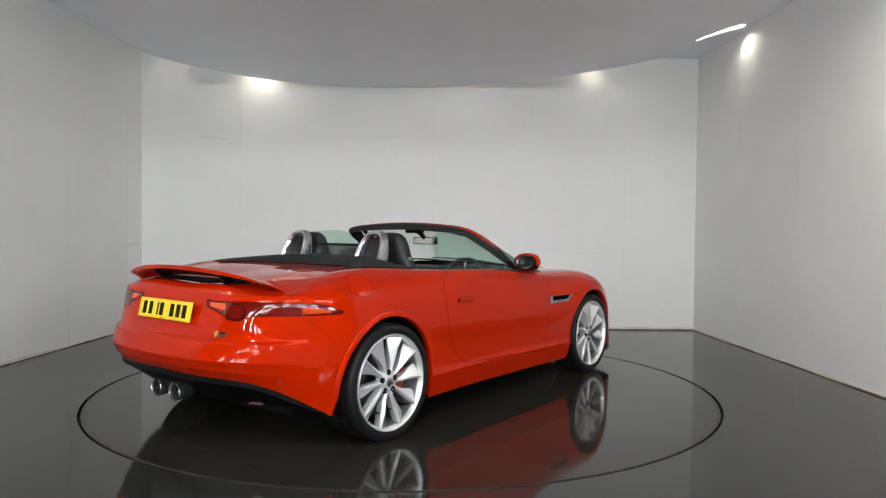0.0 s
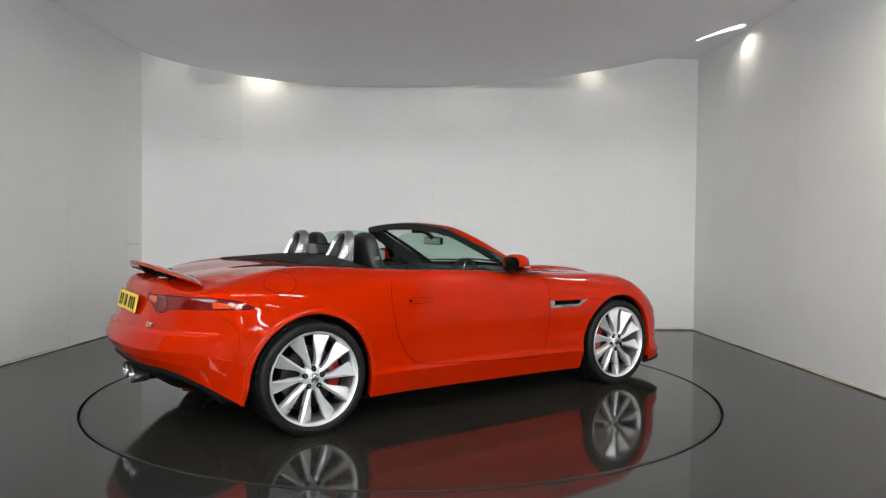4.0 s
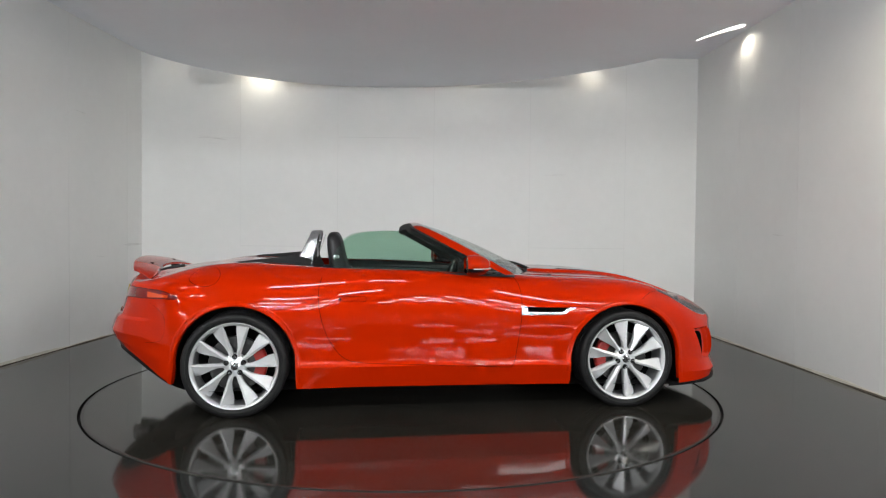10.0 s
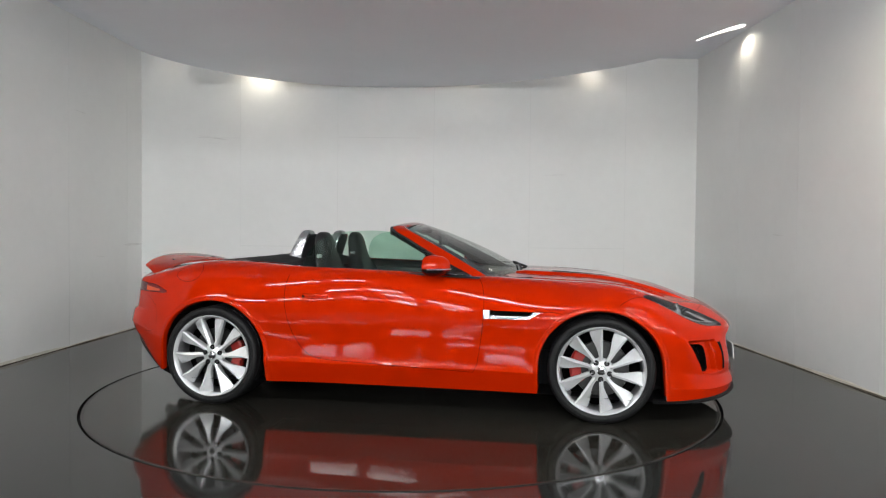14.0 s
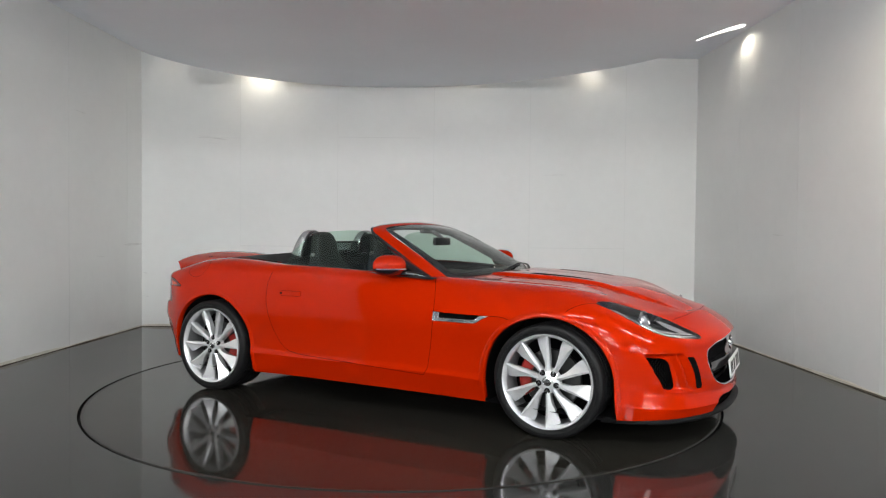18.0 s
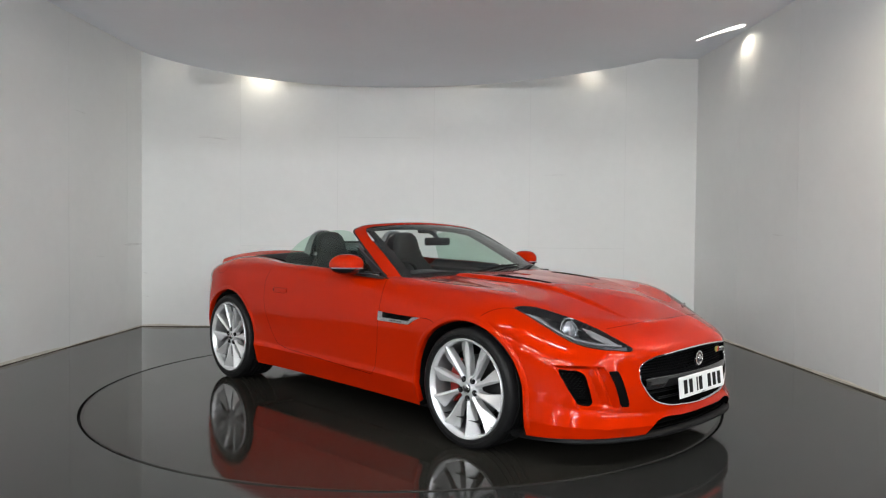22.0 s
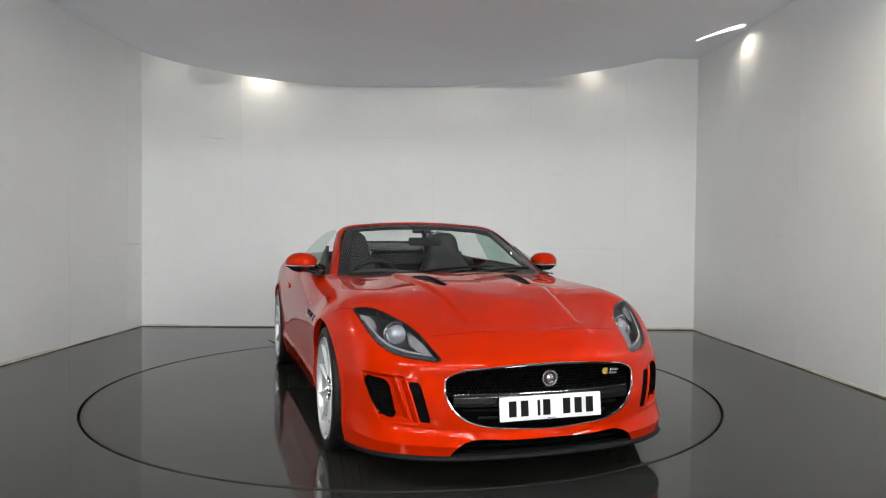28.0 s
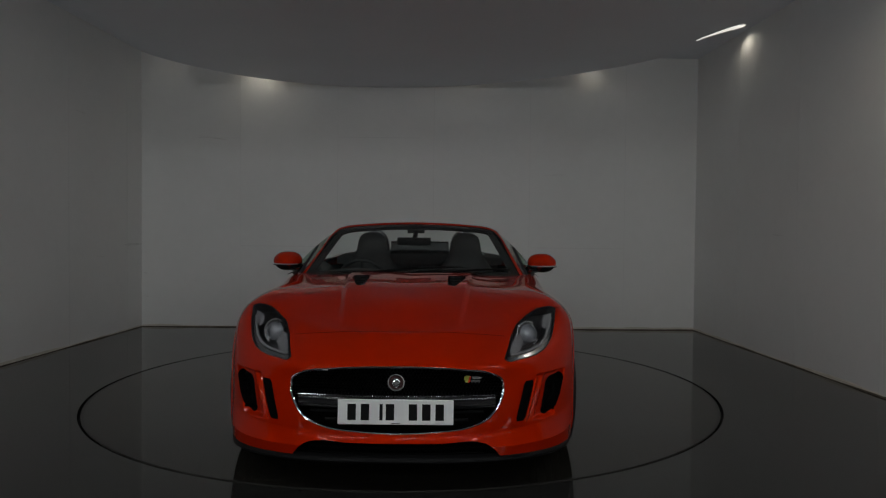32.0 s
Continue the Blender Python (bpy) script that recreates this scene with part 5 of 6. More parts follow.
def wheel(x, side, width, name_label):
    root = new("wheel")
    root.parent = car
    face = 0.957 if x < 0 else 0.920
    root.location = (x, side * face, HUB_Z)
    if side > 0:
        root.rotation_euler = (0, 0, math.pi)
    root["label"] = name_label
    R = 0.3365
    # local: outer side towards -y
    bm = bmesh.new()
    rows = [(0.270, 0.018), (0.278, 0.006), (0.290, -0.003), (0.297, -0.0045), (0.2985, -0.0068), (0.302, -0.0070), (0.3035, -0.0054), (0.312, -0.006), (0.326, -0.002), (0.333, 0.008), (R, 0.022)]
    for g in (0.055, 0.100, 0.145, 0.190):
        rows += [(R, g), (R - 0.007, g + 0.002), (R - 0.007, g + 0.010), (R, g + 0.012)]
    rows += [(R, width - 0.03),
            (0.332, width - 0.018), (0.31, width + 0.004), (0.27, width - 0.01), (0.262, width - 0.02)]
    lathe(bm, rows, 96, "y")
    part("tyre", bm, M_TYRE, root)
    bm = bmesh.new()
    lathe(bm, [(0.2785, 0.006), (0.279, -0.003), (0.275, -0.008), (0.270, -0.006), (0.262, 0.008), (0.257, 0.022)], 96, "y")
    part("rim", bm, M_ALLOY, root)
    bm = bmesh.new()
    lathe(bm, [(0.2572, 0.0215), (0.252, 0.07), (0.250, 0.12), (0.250, width - 0.02)], 96, "y")
    part("barrel", bm, M_ALLOY_DARK, root, "dull grey inner rim")
    bm = bmesh.new()
    lathe(bm, [(0.0001, 0.10), (0.175, 0.10), (0.178, 0.105), (0.178, 0.13), (0.0001, 0.13)], 64, "y")
    part("brake_disc", bm, M_STEEL, root, "grey steel brake disc")
    bm = bmesh.new()
    lathe(bm, [(0.0001, 0.16), (0.251, 0.16)], 48, "y")
    part("hub_backing", bm, M_DARK, root)
    for k in range(10):
        bm = bmesh.new()
        a0 = radians(36 * k + (19.5 if x > 0 else 0.5))
        n = 10
        rows_top = []
        for i in range(n + 1):
            t = i / n
            r = 0.058 + (0.266 - 0.058) * t
            wide = 0.0138 + 0.0285 * float(smooth01((t - 0.12) / 0.88))
            depth = 0.020 - 0.019 * t ** 1.3
            turn = a0 + (wide - 0.0138) / r
            ridge = 0.1 - 0.95 * t
            left, right = 0.75 * wide * (ridge + 0.95), 0.62 * wide * (0.95 - ridge)
            row = []
            for w, dz in ((-1.0, left + 0.006), (-0.95, left), (ridge - 0.04, 0.0), (ridge + 0.04, 0.0), (0.95, right), (1.0, right + 0.006), (0.9, 0.055), (-0.9, 0.055)):
                a = turn + wide / r * w
                row.append(bm.verts.new((r * math.cos(a), depth + dz, r * math.sin(a))))
            rows_top.append(row)
        grid_faces(bm, rows_top, wrap=True)
        bmesh.ops.recalc_face_normals(bm, faces=bm.faces)
        part("spoke", bm, M_ALLOY, root, smooth=False)
    bm = bmesh.new()
    lathe(bm, [(0.0001, 0.020), (0.036, 0.020), (0.040, 0.024), (0.060, 0.026), (0.072, 0.034), (0.078, 0.06)], 40, "y")
    part("hub", bm, M_ALLOY, root)
    bm = bmesh.new()
    lathe(bm, [(0.0001, 0.010), (0.018, 0.011), (0.021, 0.013), (0.022, 0.011), (0.027, 0.012), (0.029, 0.022)], 32, "y")
    part("centre_cap", bm, M_CHROME, root, "bright centre cap")
    bm = bmesh.new()
    lathe(bm, [(0.0001, 0.0085), (0.016, 0.0095), (0.018, 0.0115)], 24, "y")
    part("cap_disc", bm, M_SMOKE, root, "dark disc in the centre cap")
    for k in range(5):
        bm = bmesh.new()
        a = radians(72 * k + (52 if x > 0 else 90))
        lathe(bm, [(0.0001, 0.010), (0.0075, 0.010), (0.0095, 0.013), (0.0095, 0.03)], 6, "y")
        bmesh.ops.translate(bm, verts=bm.verts, vec=(0.056 * math.cos(a), 0.002, 0.056 * math.sin(a)))
        part("wheel_nut", bm, M_SMOKE, root, smooth=False)
        bm = bmesh.new()
        lathe(bm, [(0.009, 0.0215), (0.0165, 0.0205), (0.0175, 0.03)], 20, "y")
        bmesh.ops.translate(bm, verts=bm.verts, vec=(0.056 * math.cos(a), 0.0, 0.056 * math.sin(a)))
        part("nut_seat", bm, M_DARK, root)
    bm = bmesh.new()
    lathe(bm, [(0.125, 0.075), (0.185, 0.075), (0.198, 0.085), (0.198, 0.12), (0.125, 0.12)], 20, "y", closed=True, arc=(135, 215) if x > 0 else (-30, 30))
    bmesh.ops.holes_fill(bm, edges=bm.edges, sides=0)
    part("brake_caliper", bm, M_RED_CAL, root, "red brake caliper, colour darkened for the shade in the wheel", smooth=False)
    return root


for side in (-1, 1):
    wheel(AX_F, side, 0.255, "silver ten-spoke alloy wheel on a low-profile tyre")
    wheel(AX_R, side, 0.290, "wide silver ten-spoke alloy wheel on a low-profile tyre")
# ---- windscreen, windows, cabin ----
O_EDGE = [(.475, .775, .895), (.235, .715, 1.025), (-.005, .65, 1.155), (-.085, .622, 1.197), (-.125, .57, 1.222), (-.135, .40, 1.245), (-.125, .2, 1.259), (-.12, 0, 1.264)]
G_EDGE = [(.572, .735, .900), (.305, .672, 1.048), (.055, .612, 1.178), (-.012, .575, 1.212), (-.035, .52, 1.226), (-.035, .35, 1.242), (-.03, .18, 1.250), (-.028, 0, 1.254)]


def mirror_curve(pts, n):
    q = bez(pts, n)
    return np.concatenate([q, (q * np.array([1, -1, 1]))[::-1][1:]])


O_C, G_C = mirror_curve(O_EDGE, 50), mirror_curve(G_EDGE, 50)
frame_root = part("windscreen_frame", (lambda b: (grid_faces(b, [[b.verts.new(tuple(o * (1 - k) + g * k + np.array((0, 0, 0.012 * 4 * k * (1 - k))) )) for k in (0, .12, .3, .5, .7, .88, 1)] for o, g in zip(O_C, G_C)]), b)[1])(bmesh.new()), M_PAINT, car)
bm = bmesh.new()
rows = []
for o, g in zip(O_C, G_C):
    inn = np.array((-0.02, -0.035 * np.sign(o[1]) * min(1, abs(o[1]) / 0.3), -0.03))
    thick = 0.022 * (1 - min(1, abs(o[1]) / 0.66)) ** 0.3 if abs(o[1]) < 0.6 else 0.0
    inn = inn + np.array((-0.01, 0, -thick))
    rows.append([bm.verts.new(tuple(p)) for p in (o, o + np.array((-.020, 0, -.004)), o + inn, (o + g) / 2 + np.array((0, -0.03 * np.sign(o[1]) * min(1, abs(o[1]) / 0.3), -0.035)), g + np.array((0, 0, -0.012)), g)])
grid_faces(bm, rows)
part("frame_lining", bm, M_FABRIC, frame_root, "black header and pillar lining")


def glass_pt(u, v):
    """u from -1 to 1 across, v from 0 at the base to 1 at the header."""
    b0 = np.array((0.765 - 0.19 * u * u, 0.735 * u, 0.915 - 0.015 * u * u))
    t0 = np.array((-0.028 + 0.014 * u * u, 0.575 * u, 1.253 - 0.041 * u * u))
    p = b0 * (1 - v) + t0 * v
    return p + np.array((0.012, 0, 0.024)) * 4 * v * (1 - v) * (1 - 0.75 * u * u)


bm = bmesh.new()
grid_faces(bm, [[bm.verts.new(tuple(glass_pt(u, v))) for u in np.linspace(-1, 1, 33)] for v in np.linspace(0, 1, 17)])
ws = part("windscreen", bm, M_GLASS, frame_root, "clear laminated windscreen")
ws.visible_shadow = False
bm = bmesh.new()
band = [(-1, v) for v in np.linspace(0, 1, 20)] + [(u, 1) for u in np.linspace(-0.98, 0.98, 40)] + [(1, v) for v in np.linspace(1, 0, 20)] + [(u, 0) for u in np.linspace(0.98, -0.98, 40)]
out_r = [bm.verts.new(tuple(glass_pt(u, v) + np.array((-.002, 0, -.003)))) for u, v in band]
in_r = [bm.verts.new(tuple(glass_pt(u * 0.905, 0.5 + (v - 0.5) * (0.86 if v < .5 else 0.90)) + np.array((-.002, 0, -.003)))) for u, v in band]
grid_faces(bm, [out_r, in_r], wrap=True)
part("glass_border", bm, M_GLOSS, frame_root, "black printed glass border")
# cowl and wipers
bm = bmesh.new()
rows = []
for u in np.linspace(-1, 1, 41):
    p = glass_pt(u, 0.02)
    w = 1 - 0.75 * abs(u) ** 3
    rows.append([bm.verts.new(tuple(p + np.array(d))) for d in ((-0.02, 0, 0.001), (0.03 * w, 0, -0.012), (0.09 * w, 0, -0.020))])
grid_faces(bm, rows)
part("cowl", bm, M_BLACK, car, "black plastic cowl below the windscreen")
for a, b in (((0.765, -0.30, 0.925), (0.655, 0.33, 0.965)), ((0.78, 0.18, 0.925), (0.53, 0.66, 0.945))):
    bm = bmesh.new()
    a, b = Vector(a), Vector(b)
    tube(bm, [a + (b - a) * t + Vector((0.015, 0, 0.012)) * math.sin(t * math.pi) for t in np.linspace(0, 1, 12)], [0.011 - 0.006 * t for t in np.linspace(0, 1, 12)], 6)
    part("wiper", bm, M_BLACK, car, "black windscreen wiper")
for y in (-0.62, 0.62):
    bm = bmesh.new()
    box(bm, 0.66, 0.70, y - 0.012, y + 0.012, 0.885, 0.905, 0.004)
    part("washer_jet", bm, M_BLACK, car)

# side windows
WIN = [(-.715, .915), (-.70, 1.0), (-.675, 1.07), (-.63, 1.13), (-.565, 1.17), (-.48, 1.19), (-.36, 1.20), (-.22, 1.203), (-.13, 1.195), (-.04, 1.168), (.06, 1.115), (.235, 1.02), (.40, .925), (.41, .915)]


def win_y(z):
    t = (z - 0.915) / 0.29
    return 0.845 - 0.20 * t - 0.028 * t * t + 0.02 * math.sin(t * math.pi)


for side in (-1, 1):
    bm = bmesh.new()
    up = bez(WIN[:9], 40).tolist() + bez(WIN[8:], 24).tolist()[1:]
    cols = []
    for x in np.linspace(-0.712, 0.44, 48):
        top = max(0.918, float(np.interp(x, [p[0] for p in up], [p[1] for p in up])))
        cols.append([bm.verts.new((x, side * win_y(z), z)) for z in np.linspace(0.90, top, 10)])
    grid_faces(bm, cols)
    gl = part("side_window", bm, M_GLASS_GREEN, DOORS[side], "raised green-tinted side window")
    gl.visible_shadow = False
    bm = bmesh.new()
    rows = [[bm.verts.new((x, side * y, z)) for y, z in ((0.862, 0.925), (0.852, 0.936), (0.835, 0.938), (0.82, 0.93), (0.80, 0.915), (0.74, 0.88), (0.72, 0.75), (0.72, 0.35))]
            for x in np.linspace(-0.76, 0.53, 30)]
    for k, row in enumerate(rows):
        x = row[0].co.x
        dz = float(np.interp(x, [-0.78, -0.70, -0.3, .1, .5], [0.005, 0.006, -0.006, -0.014, -0.030]))
        for v in row[:6]:
            v.co.z += dz
    grid_faces(bm, rows)
    part("door_trim", bm, M_LEATHER, DOORS[side], "black door top trim")
    # quarter pillar triangle in front of the window
    bm = bmesh.new()
    tri_pts = [(.10, win_y(1.09) + .004, 1.09), (.49, .80, .90), (.26, win_y(.915) + .004, .912)]
    vs = [bm.verts.new((x, side * y, z)) for x, y, z in tri_pts]
    lo = [bm.verts.new((x, side * (y - 0.02), z)) for x, y, z in tri_pts]
    bm.faces.new(vs)
    grid_faces(bm, [vs, lo], wrap=True)
    part("mirror_sail", bm, M_GLOSS, DOORS[side], "black corner piece by the mirror", smooth=False)
    # handle
    q, n = to_skin([(-.656, .758), (-.480, .756)], XZ, lambda q: (q[:, 0] < 0) & (q[:, 1] > 0.85) & (q[:, 2] < 0.85))
    bm = bmesh.new()
    box(bm, -0.657, -0.483, side * (q[0][1] + 0.005), side * (q[0][1] - 0.01), 0.742, 0.772, 0.004)
    hd = part("door_handle", bm, M_PAINT, DOORS[side], "flush body-colour door handle")
    bm = bmesh.new()
    loop = [(-.660, .745), (-.650, .739), (-.490, .739), (-.480, .745), (-.480, .769), (-.490, .775), (-.650, .775), (-.660, .769)]
    q, n = to_skin(resample(loop, 0.006, True), XZ, lambda q: (q[:, 0] < 0) & (q[:, 1] > 0.85) & (q[:, 2] < 0.85))
    ribbon(bm, q, n, 0.0022, 0.0009, side, True)
    part("handle_gap", bm, M_GAP, DOORS[side])
    bm = bmesh.new()
    rim = [(-.650 + .010 * math.cos(a), .757 + .009 * math.sin(a)) for a in np.linspace(0, 2 * math.pi, 18, endpoint=False)]
    q, n = to_skin(rim, XZ, lambda q: (q[:, 0] < 0) & (q[:, 1] > 0.85) & (q[:, 2] < 0.85))
    bm.faces.new([bm.verts.new((p + 0.0062 * w) * np.array([1, side, 1])) for p, w in zip(q, n)])
    part("handle_recess", bm, M_GAP, DOORS[side], "dark grip recess", smooth=False)
    # mirror
    bm = bmesh.new()
    bmesh.ops.create_uvsphere(bm, u_segments=32, v_segments=20, radius=1.0)
    for v in bm.verts:
        x, y, z = v.co
        v.co = Vector((math.copysign(abs(x) ** 0.85, x), math.copysign(abs(y) ** 0.8, y), math.copysign(abs(z) ** 0.85, z)))
        v.co.x *= 0.118 * (1.0 if x > 0 else 0.55) * (1 - 0.25 * max(0, y))
        v.co.z *= 0.069 * (1 - 0.30 * max(0, y) ** 2)
        v.co.y *= 0.106
        v.co.x -= 0.03 * max(0, y)
    bmesh.ops.translate(bm, verts=bm.verts, vec=(0.225, 0.928, 0.978))
    cap = bm.copy()
    bmesh.ops.delete(cap, geom=[f for f in cap.faces if f.calc_center_median().z < 0.957], context="FACES")
    bmesh.ops.delete(bm, geom=[f for f in bm.faces if f.calc_center_median().z >= 0.957], context="FACES")
    for b in (cap, bm):
        bmesh.ops.delete(b, geom=[f for f in b.faces if f.calc_center_median().x < 0.178], context="FACES")
        for v in b.verts:
            v.co.y *= side
        if side < 0:
            bmesh.ops.reverse_faces(b, faces=b.faces)
    mr = part("door_mirror", cap, M_PAINT, DOORS[side], "body-colour mirror with a bright lower strip")
    part("mirror_base", bm, M_GLOSS, DOORS[side], "gloss black mirror underside")
    bm = bmesh.new()
    ang = np.linspace(-1.9, 1.45, 30)
    pts = []
    for a in ang:
        y = math.sin(a)
        x = math.cos(a)
        pts.append((0.225 + 0.117 * math.copysign(abs(x) ** .85, x) * (1 - .25 * max(0, y)) - 0.03 * max(0, y) if x > 0 else 0.225 + 0.055 * x, side * (0.928 + 0.105 * math.copysign(abs(y) ** .8, y)), 0.955))
    tube(bm, pts, 0.008, 6)
    part("mirror_strip", bm, M_CHROME, DOORS[side], "bright strip along the mirror")
    bm = bmesh.new()
    tube(bm, [(0.42, side * 0.80, 0.912), (0.34, side * 0.845, 0.922), (0.25, side * 0.91, 0.937)], [0.020, 0.016, 0.02], 10)
    part("mirror_arm", bm, M_GLOSS, DOORS[side], "black mirror arm")
    bm = bmesh.new()
    vs = [bm.verts.new((0.186, side * (0.918 + 0.084 * math.cos(a)), 0.983 + 0.050 * math.sin(a))) for a in np.linspace(0, 2 * math.pi, 28, endpoint=False)]
    bm.faces.new(vs)
    part("mirror_glass", bm, M_CHROME, DOORS[side], "mirror glass", smooth=False)
    bm = bmesh.new()
    vs = [bm.verts.new((0.190, side * (0.920 + 0.094 * math.cos(a)), 0.983 + 0.058 * math.sin(a))) for a in np.linspace(0, 2 * math.pi, 28, endpoint=False)]
    bm.faces.new(vs)
    part("mirror_surround", bm, M_BLACK, DOORS[side], "black mirror glass surround", smooth=False)

# cabin tub
bm = bmesh.new()
tub = [(.86, .60), (.62, .74), (-.5, .78), (-.80, .76), (-1.05, .70)]
rows = []
for z in (0.40, 0.90):
    rows.append([bm.verts.new((x, y, z)) for x, y in tub] + [bm.verts.new((x, -y, z)) for x, y in tub[::-1]])
grid_faces(bm, rows, wrap=True)
bm.faces.new(rows[0])
part("cabin_floor", bm, M_LEATHER, car, "black cabin lining", smooth=False)
bm = bmesh.new()
rows = []
for u in np.linspace(-1, 1, 31):
    hump = 0.025 * math.exp(-((u * 0.72 + 0.39) / 0.2) ** 2)
    rows.append([bm.verts.new(p) for p in ((0.765 - 0.19 * u * u, 0.72 * u, 0.900), (0.56 - 0.1 * u * u, 0.72 * u, 0.905 + hump), (0.40, 0.73 * u, 0.915 + hump), (0.33, 0.75 * u, 0.895 + hump),
                                          (0.32, 0.75 * u, 0.80), (0.42, 0.75 * u, 0.55))])
grid_faces(bm, rows)
part("dashboard", bm, M_LEATHER, car, "black leather dashboard")
bm = bmesh.new()
box(bm, -0.55, 0.40, -0.11, 0.11, 0.40, 0.66, 0.03)
part("centre_console", bm, M_LEATHER, car)
for y in (-0.50, -0.28):
    bm = bmesh.new()
    lathe(bm, [(0.0001, 0.0), (0.045, 0.0), (0.05, 0.01)], 24, "x")
    bmesh.ops.translate(bm, verts=bm.verts, vec=(0.318, y * 0.9 - 0.03, 0.865))
    part("dial", bm, M_SMOKE, car, "instrument dial")
# steering wheel
sw = Matrix.Translation((0.13, -0.39, 0.825)) @ pose(0, 0, 0, 0, -68, 0)
bm = bmesh.new()
ring = [(0.175 * math.cos(a), 0.175 * math.sin(a), 0) for a in np.linspace(0, 2 * math.pi, 48, endpoint=False)]
tube(bm, ring, 0.015, 10, True)
bmesh.ops.transform(bm, matrix=sw, verts=bm.verts)
steer = part("steering_wheel", bm, M_LEATHER, car, "black leather steering wheel")
bm = bmesh.new()
lathe(bm, [(0.0001, 0.03), (0.05, 0.026), (0.062, 0.0)], 24, "z")
bmesh.ops.transform(bm, matrix=sw, verts=bm.verts)
part("hub", bm, M_LEATHER, steer)
for a in (90, 180, 0):
    bm = bmesh.new()
    c, s = math.cos(radians(a - 90)), math.sin(radians(a - 90))
    tube(bm, [(0.05 * c, 0.05 * s, 0.01), (0.17 * c, 0.17 * s, 0)], 0.011, 6)
    bmesh.ops.transform(bm, matrix=sw, verts=bm.verts)
    part("spoke", bm, M_SATIN, steer, "silver wheel spoke")
# inside mirror
bm = bmesh.new()
box(bm, 0.125, 0.150, -0.135, 0.115, 1.095, 1.155, 0.012)
im = part("rear_view_mirror", bm, M_BLACK, car, "black rear-view mirror")
bm = bmesh.new()
box(bm, 0.121, 0.1245, -0.125, 0.105, 1.102, 1.148)
part("mirror_glass", bm, M_CHROME, im, "mirror glass", smooth=False)
bm = bmesh.new()
tube(bm, [(0.14, -0.01, 1.14), (0.10, 0, 1.175), (0.05, 0, 1.20)], 0.018, 8)
part("stem", bm, M_BLACK, im)
bm = bmesh.new()
box(bm, -0.03, 0.06, -0.065, 0.065, 1.185, 1.214, 0.012)
part("sensor_box", bm, M_BLACK, im)


# seats
def seat(y0):
    root = new("seat")
    root.parent = car
    root["label"] = "black leather sports seat with a built-in headrest"
    bm = bmesh.new()
    rows = []
    prof = [(.46, -.46, .235, .12), (.60, -.53, .25, .14), (.75, -.59, .25, .14), (.88, -.64, .225, .135), (.97, -.665, .165, .13), (1.04, -.68, .132, .125), (1.11, -.69, .122, .115),
            (1.155, -.697, .105, .095), (1.182, -.70, .07, .06), (1.19, -.702, .03, .025)]
    for z, x, w, th in prof:
        row = []
        for k in range(24):
            a = 2 * math.pi * k / 24
            cx, cy = math.cos(a), math.sin(a)
            row.append(bm.verts.new((x + th / 2 * math.copysign(abs(cx) ** .6, cx) + (0.03 if (cx > 0 and abs(cy) > .7 and z < 0.95) else 0), y0 + w * math.copysign(abs(cy) ** .7, cy), z)))
        rows.append(row)
    grid_faces(bm, rows, wrap=True)
    bm.faces.new(rows[-1])
    bm.faces.new(rows[0])
    bmesh.ops.recalc_face_normals(bm, faces=bm.faces)
    part("backrest", bm, M_LEATHER, root)
    bm = bmesh.new()
    box(bm, -0.48, 0.08, y0 - 0.25, y0 + 0.25, 0.42, 0.54, 0.05, 3)
    part("seat_base", bm, M_LEATHER, root)
    for s in (-1, 1):
        bm = bmesh.new()
        box(bm, -0.70, -0.66, y0 + s * 0.140 - 0.006, y0 + s * 0.155 + 0.006, 1.0, 1.03, 0.004)
        part("belt_guide", bm, M_SATIN, root, "small silver belt guide", smooth=False)


seat(-0.40)
seat(0.40)


# roll hoops
def hoop(y0):
    root = new("roll_hoop")
    root.parent = car
    root["label"] = "silver roll hoop with a black inner panel"
    bm = bmesh.new()
    rows = []
    n = 36
    for k in range(n + 1):
        a = math.pi * k / n
        c, s = math.cos(a), math.sin(a)
        y = 0.103 * math.copysign(abs(c) ** 0.62, c)
        h = abs(s) ** 0.75
        z = 0.94 + 0.243 * h
        xm = -0.915 + 0.085 * h
        d = 0.060 - 0.030 * h
        o = 0.020
        ny, nz = (c, s)
        rows.append([bm.verts.new((xm + dx, y0 + y + dy * ny, z + dy * nz)) for dx, dy in
                     ((-d, 0.0), (-d * 0.8, o * 0.8), (-d * 0.2, o), (d * 0.6, o), (d, o * 0.7), (d, -0.012), (-d * 0.7, -0.014))])
    grid_faces(bm, rows, wrap=True)
    bmesh.ops.recalc_face_normals(bm, faces=bm.faces)
    part("hoop", bm, M_SATIN, root, "satin silver hoop")
    bm = bmesh.new()
    vs_f, vs_b = [], []
    for k in range(n + 1):
        a = math.pi * k / n
        c, s = math.cos(a), math.sin(a)
        h = abs(s) ** 0.75
        y, z, xm = 0.094 * math.copysign(abs(c) ** 0.62, c), 0.94 + 0.234 * h, -0.915 + 0.085 * h
        vs_f.append(bm.verts.new((xm + 0.055, y0 + y, z)))
        vs_b.append(bm.verts.new((xm + 0.020, y0 + y * 0.9, z - 0.012 * h)))
    bm.faces.new(vs_f)
    bm.faces.new(vs_b[::-1])
    part("inner_panel", bm, M_LEATHER, root, "black padded hoop panel", smooth=False)


hoop(-0.378)
hoop(0.378)
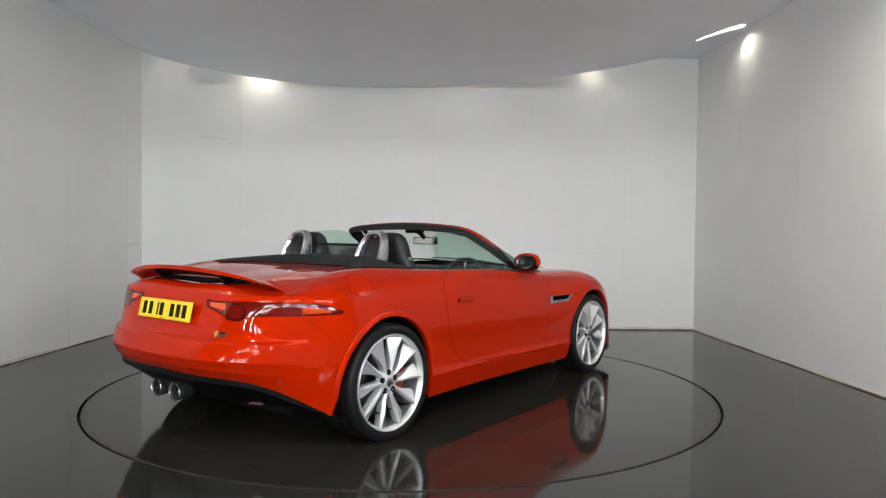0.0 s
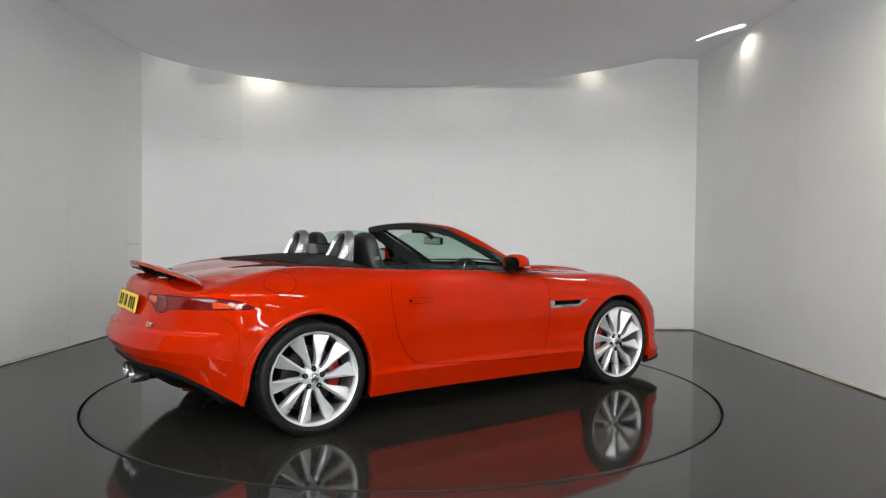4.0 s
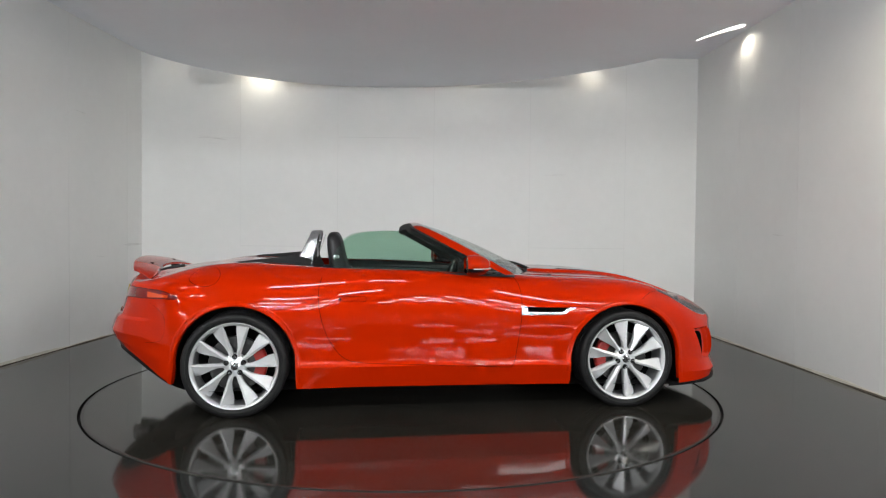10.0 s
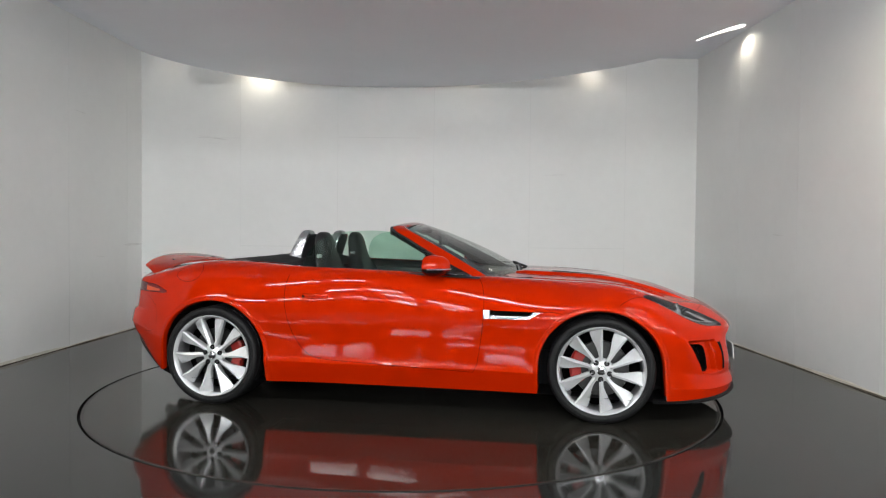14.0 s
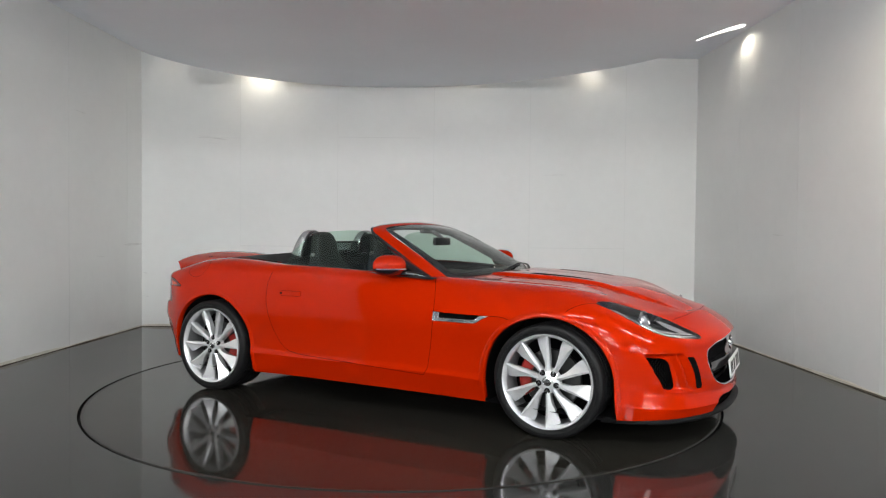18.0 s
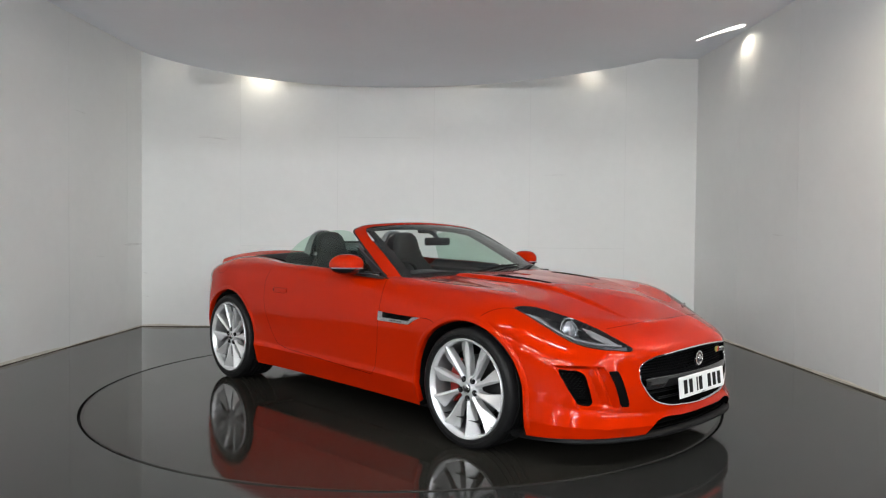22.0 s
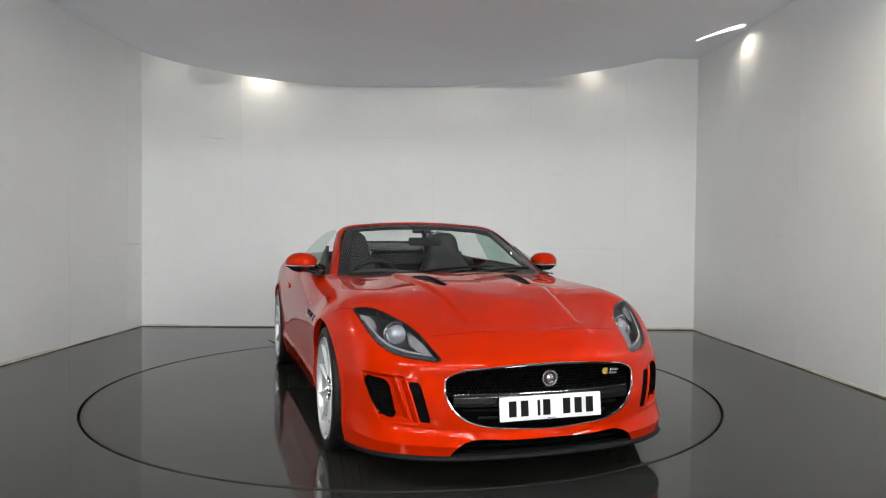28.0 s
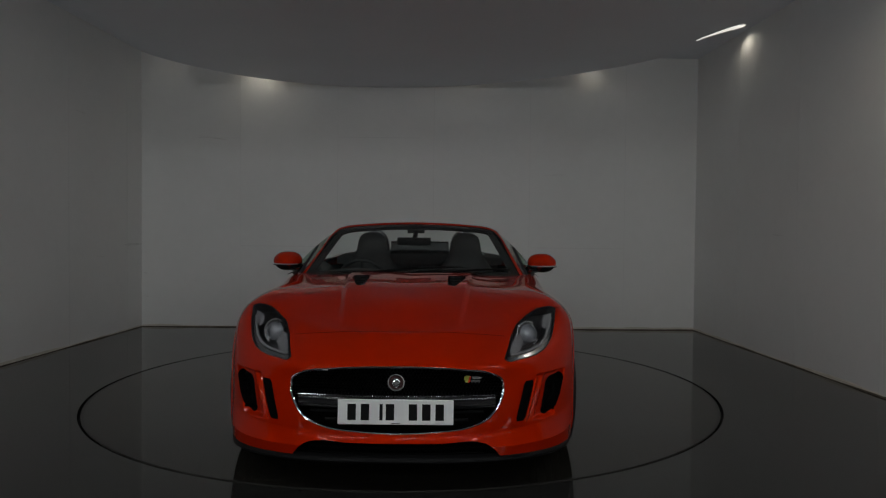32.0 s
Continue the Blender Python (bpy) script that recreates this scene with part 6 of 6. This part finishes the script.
# wind deflector
bm = bmesh.new()
box(bm, -0.835, -0.825, -0.25, 0.25, 0.96, 1.105)
wd = part("wind_deflector", bm, M_GLASS_SMOKE, car, "smoked clear wind deflector", smooth=False)
wd.visible_shadow = False
bm = bmesh.new()
tube(bm, [(-0.83, -0.255, 0.95), (-0.83, -0.25, 1.105), (-0.83, 0.25, 1.105), (-0.83, 0.255, 0.95)], 0.008, 8)
part("frame", bm, M_BLACK, wd)

# folded roof cover behind the seats
bm = bmesh.new()
rows = []
for u in np.linspace(-1, 1, 41):
    y = 0.725 * u
    rear = float(np.interp(abs(y), [0, .2, .40, .52, .62, .69, .725], [-1.028, -1.045, -1.105, -1.205, -1.33, -1.375, -1.25]))
    row = []
    for t in np.linspace(0, 1, 14):
        x = -0.80 * (1 - t) + rear * t
        base = float(skin([np.interp(x, NET[4, :, 0], S_T)], [np.interp(abs(y), [0, .45, .8], [V_MAX, V_T[8], V_T[6]])])[0][2])
        dome = 0.075 * (math.sin(min(1, t * 1.02) * math.pi) ** 0.6 if t < 0.98 else 0) * (1 - abs(u) ** 4)
        dome *= (1 - 0.35 * t)
        row.append(bm.verts.new((x, y, base + 0.004 + dome + (-0.05 if t == 0 else 0))))
    rows.append(row)
grid_faces(bm, rows)
bmesh.ops.recalc_face_normals(bm, faces=bm.faces)
part("folded_roof", bm, M_FABRIC, car, "black fabric roof folded behind the seats")

# rear spoiler on two struts
spoiler = new("rear_spoiler")
spoiler.parent = car
spoiler["label"] = "raised body-colour rear spoiler on black struts"
bm = bmesh.new()
rows = []
for u in np.linspace(-1, 1, 49):
    back = -2.105 + 0.10 * u * u
    chord = 0.175 * (1 - 0.35 * abs(u) ** 6)
    top = 1.0 - 0.056 * u * u - 0.012 * abs(u) ** 6
    th = 0.018 * (1 - 0.75 * u**4)
    prof = [(0.0, 0.0), (0.25, -0.008), (0.55, -0.022), (0.85, -0.040), (1.0, -0.052)]
    upper = [(back + chord * a, (0.64 + 0.08 * a) * u, top + b) for a, b in prof]
    lower = [(back + chord * a + 0.004, (0.64 + 0.08 * a) * u, top + b - th * (1.0 - 0.4 * a) - 0.005) for a, b in prof]
    rows.append([bm.verts.new(p) for p in upper + lower[::-1]])
grid_faces(bm, rows, wrap=True)
bm.faces.new(rows[0])
bm.faces.new(rows[-1][::-1])
bmesh.ops.recalc_face_normals(bm, faces=bm.faces)
part("wing", bm, M_PAINT, spoiler)
for y in (-0.315, 0.315):
    bm = bmesh.new()
    rows = []
    for x, z in ((-1.93, 0.875), (-1.955, 0.915), (-1.985, 0.945), (-2.0, 0.965)):
        rows.append([bm.verts.new((x + dx, y + dy, z)) for dx, dy in ((-0.035, -0.012), (0.035, -0.012), (0.035, 0.012), (-0.035, 0.012))])
    grid_faces(bm, rows, wrap=True)
    part("strut", bm, M_BLACK, spoiler, "black strut", smooth=False)
bm = bmesh.new()
rows = []
for y in np.linspace(-0.36, 0.36, 21):
    rows.append([bm.verts.new(p) for p in ((-1.885, y, 0.86), (-1.895, y, 0.925 - 0.05 * y * y), (-1.905, y, 0.925 - 0.05 * y * y), (-1.93, y, 0.86))])
grid_faces(bm, rows, wrap=True)
part("shroud", bm, M_BLACK, spoiler, "black board under the wing")
part("spoiler_well", join(recess([Z_BAY], (0, 0, -0.03), -1), recess([Z_BAY], (0, 0, -0.03), 1)), M_BLACK, car, "black well under the spoiler")


# ---- what moves ----
PIVOT = (-0.128, -0.0623)


def heading(t):
    return 49.45 - 4.445 * t


def car_pose(t):
    turn = pose(0, 0, 0, 0, 0, heading(t))
    return turn @ pose(-PIVOT[0], -PIVOT[1], 0.0)


def motions():
    times = [0, 2, 4, 6, 8, 10, 12, 14, 16, 18, 20, 22, 24, 26, 28, 30, 32]
    walk(turntable, [(t, pose(0, 0, 0, 0, 0, heading(t))) for t in times])
    walk(car, [(t, car_pose(t)) for t in times])


motions()
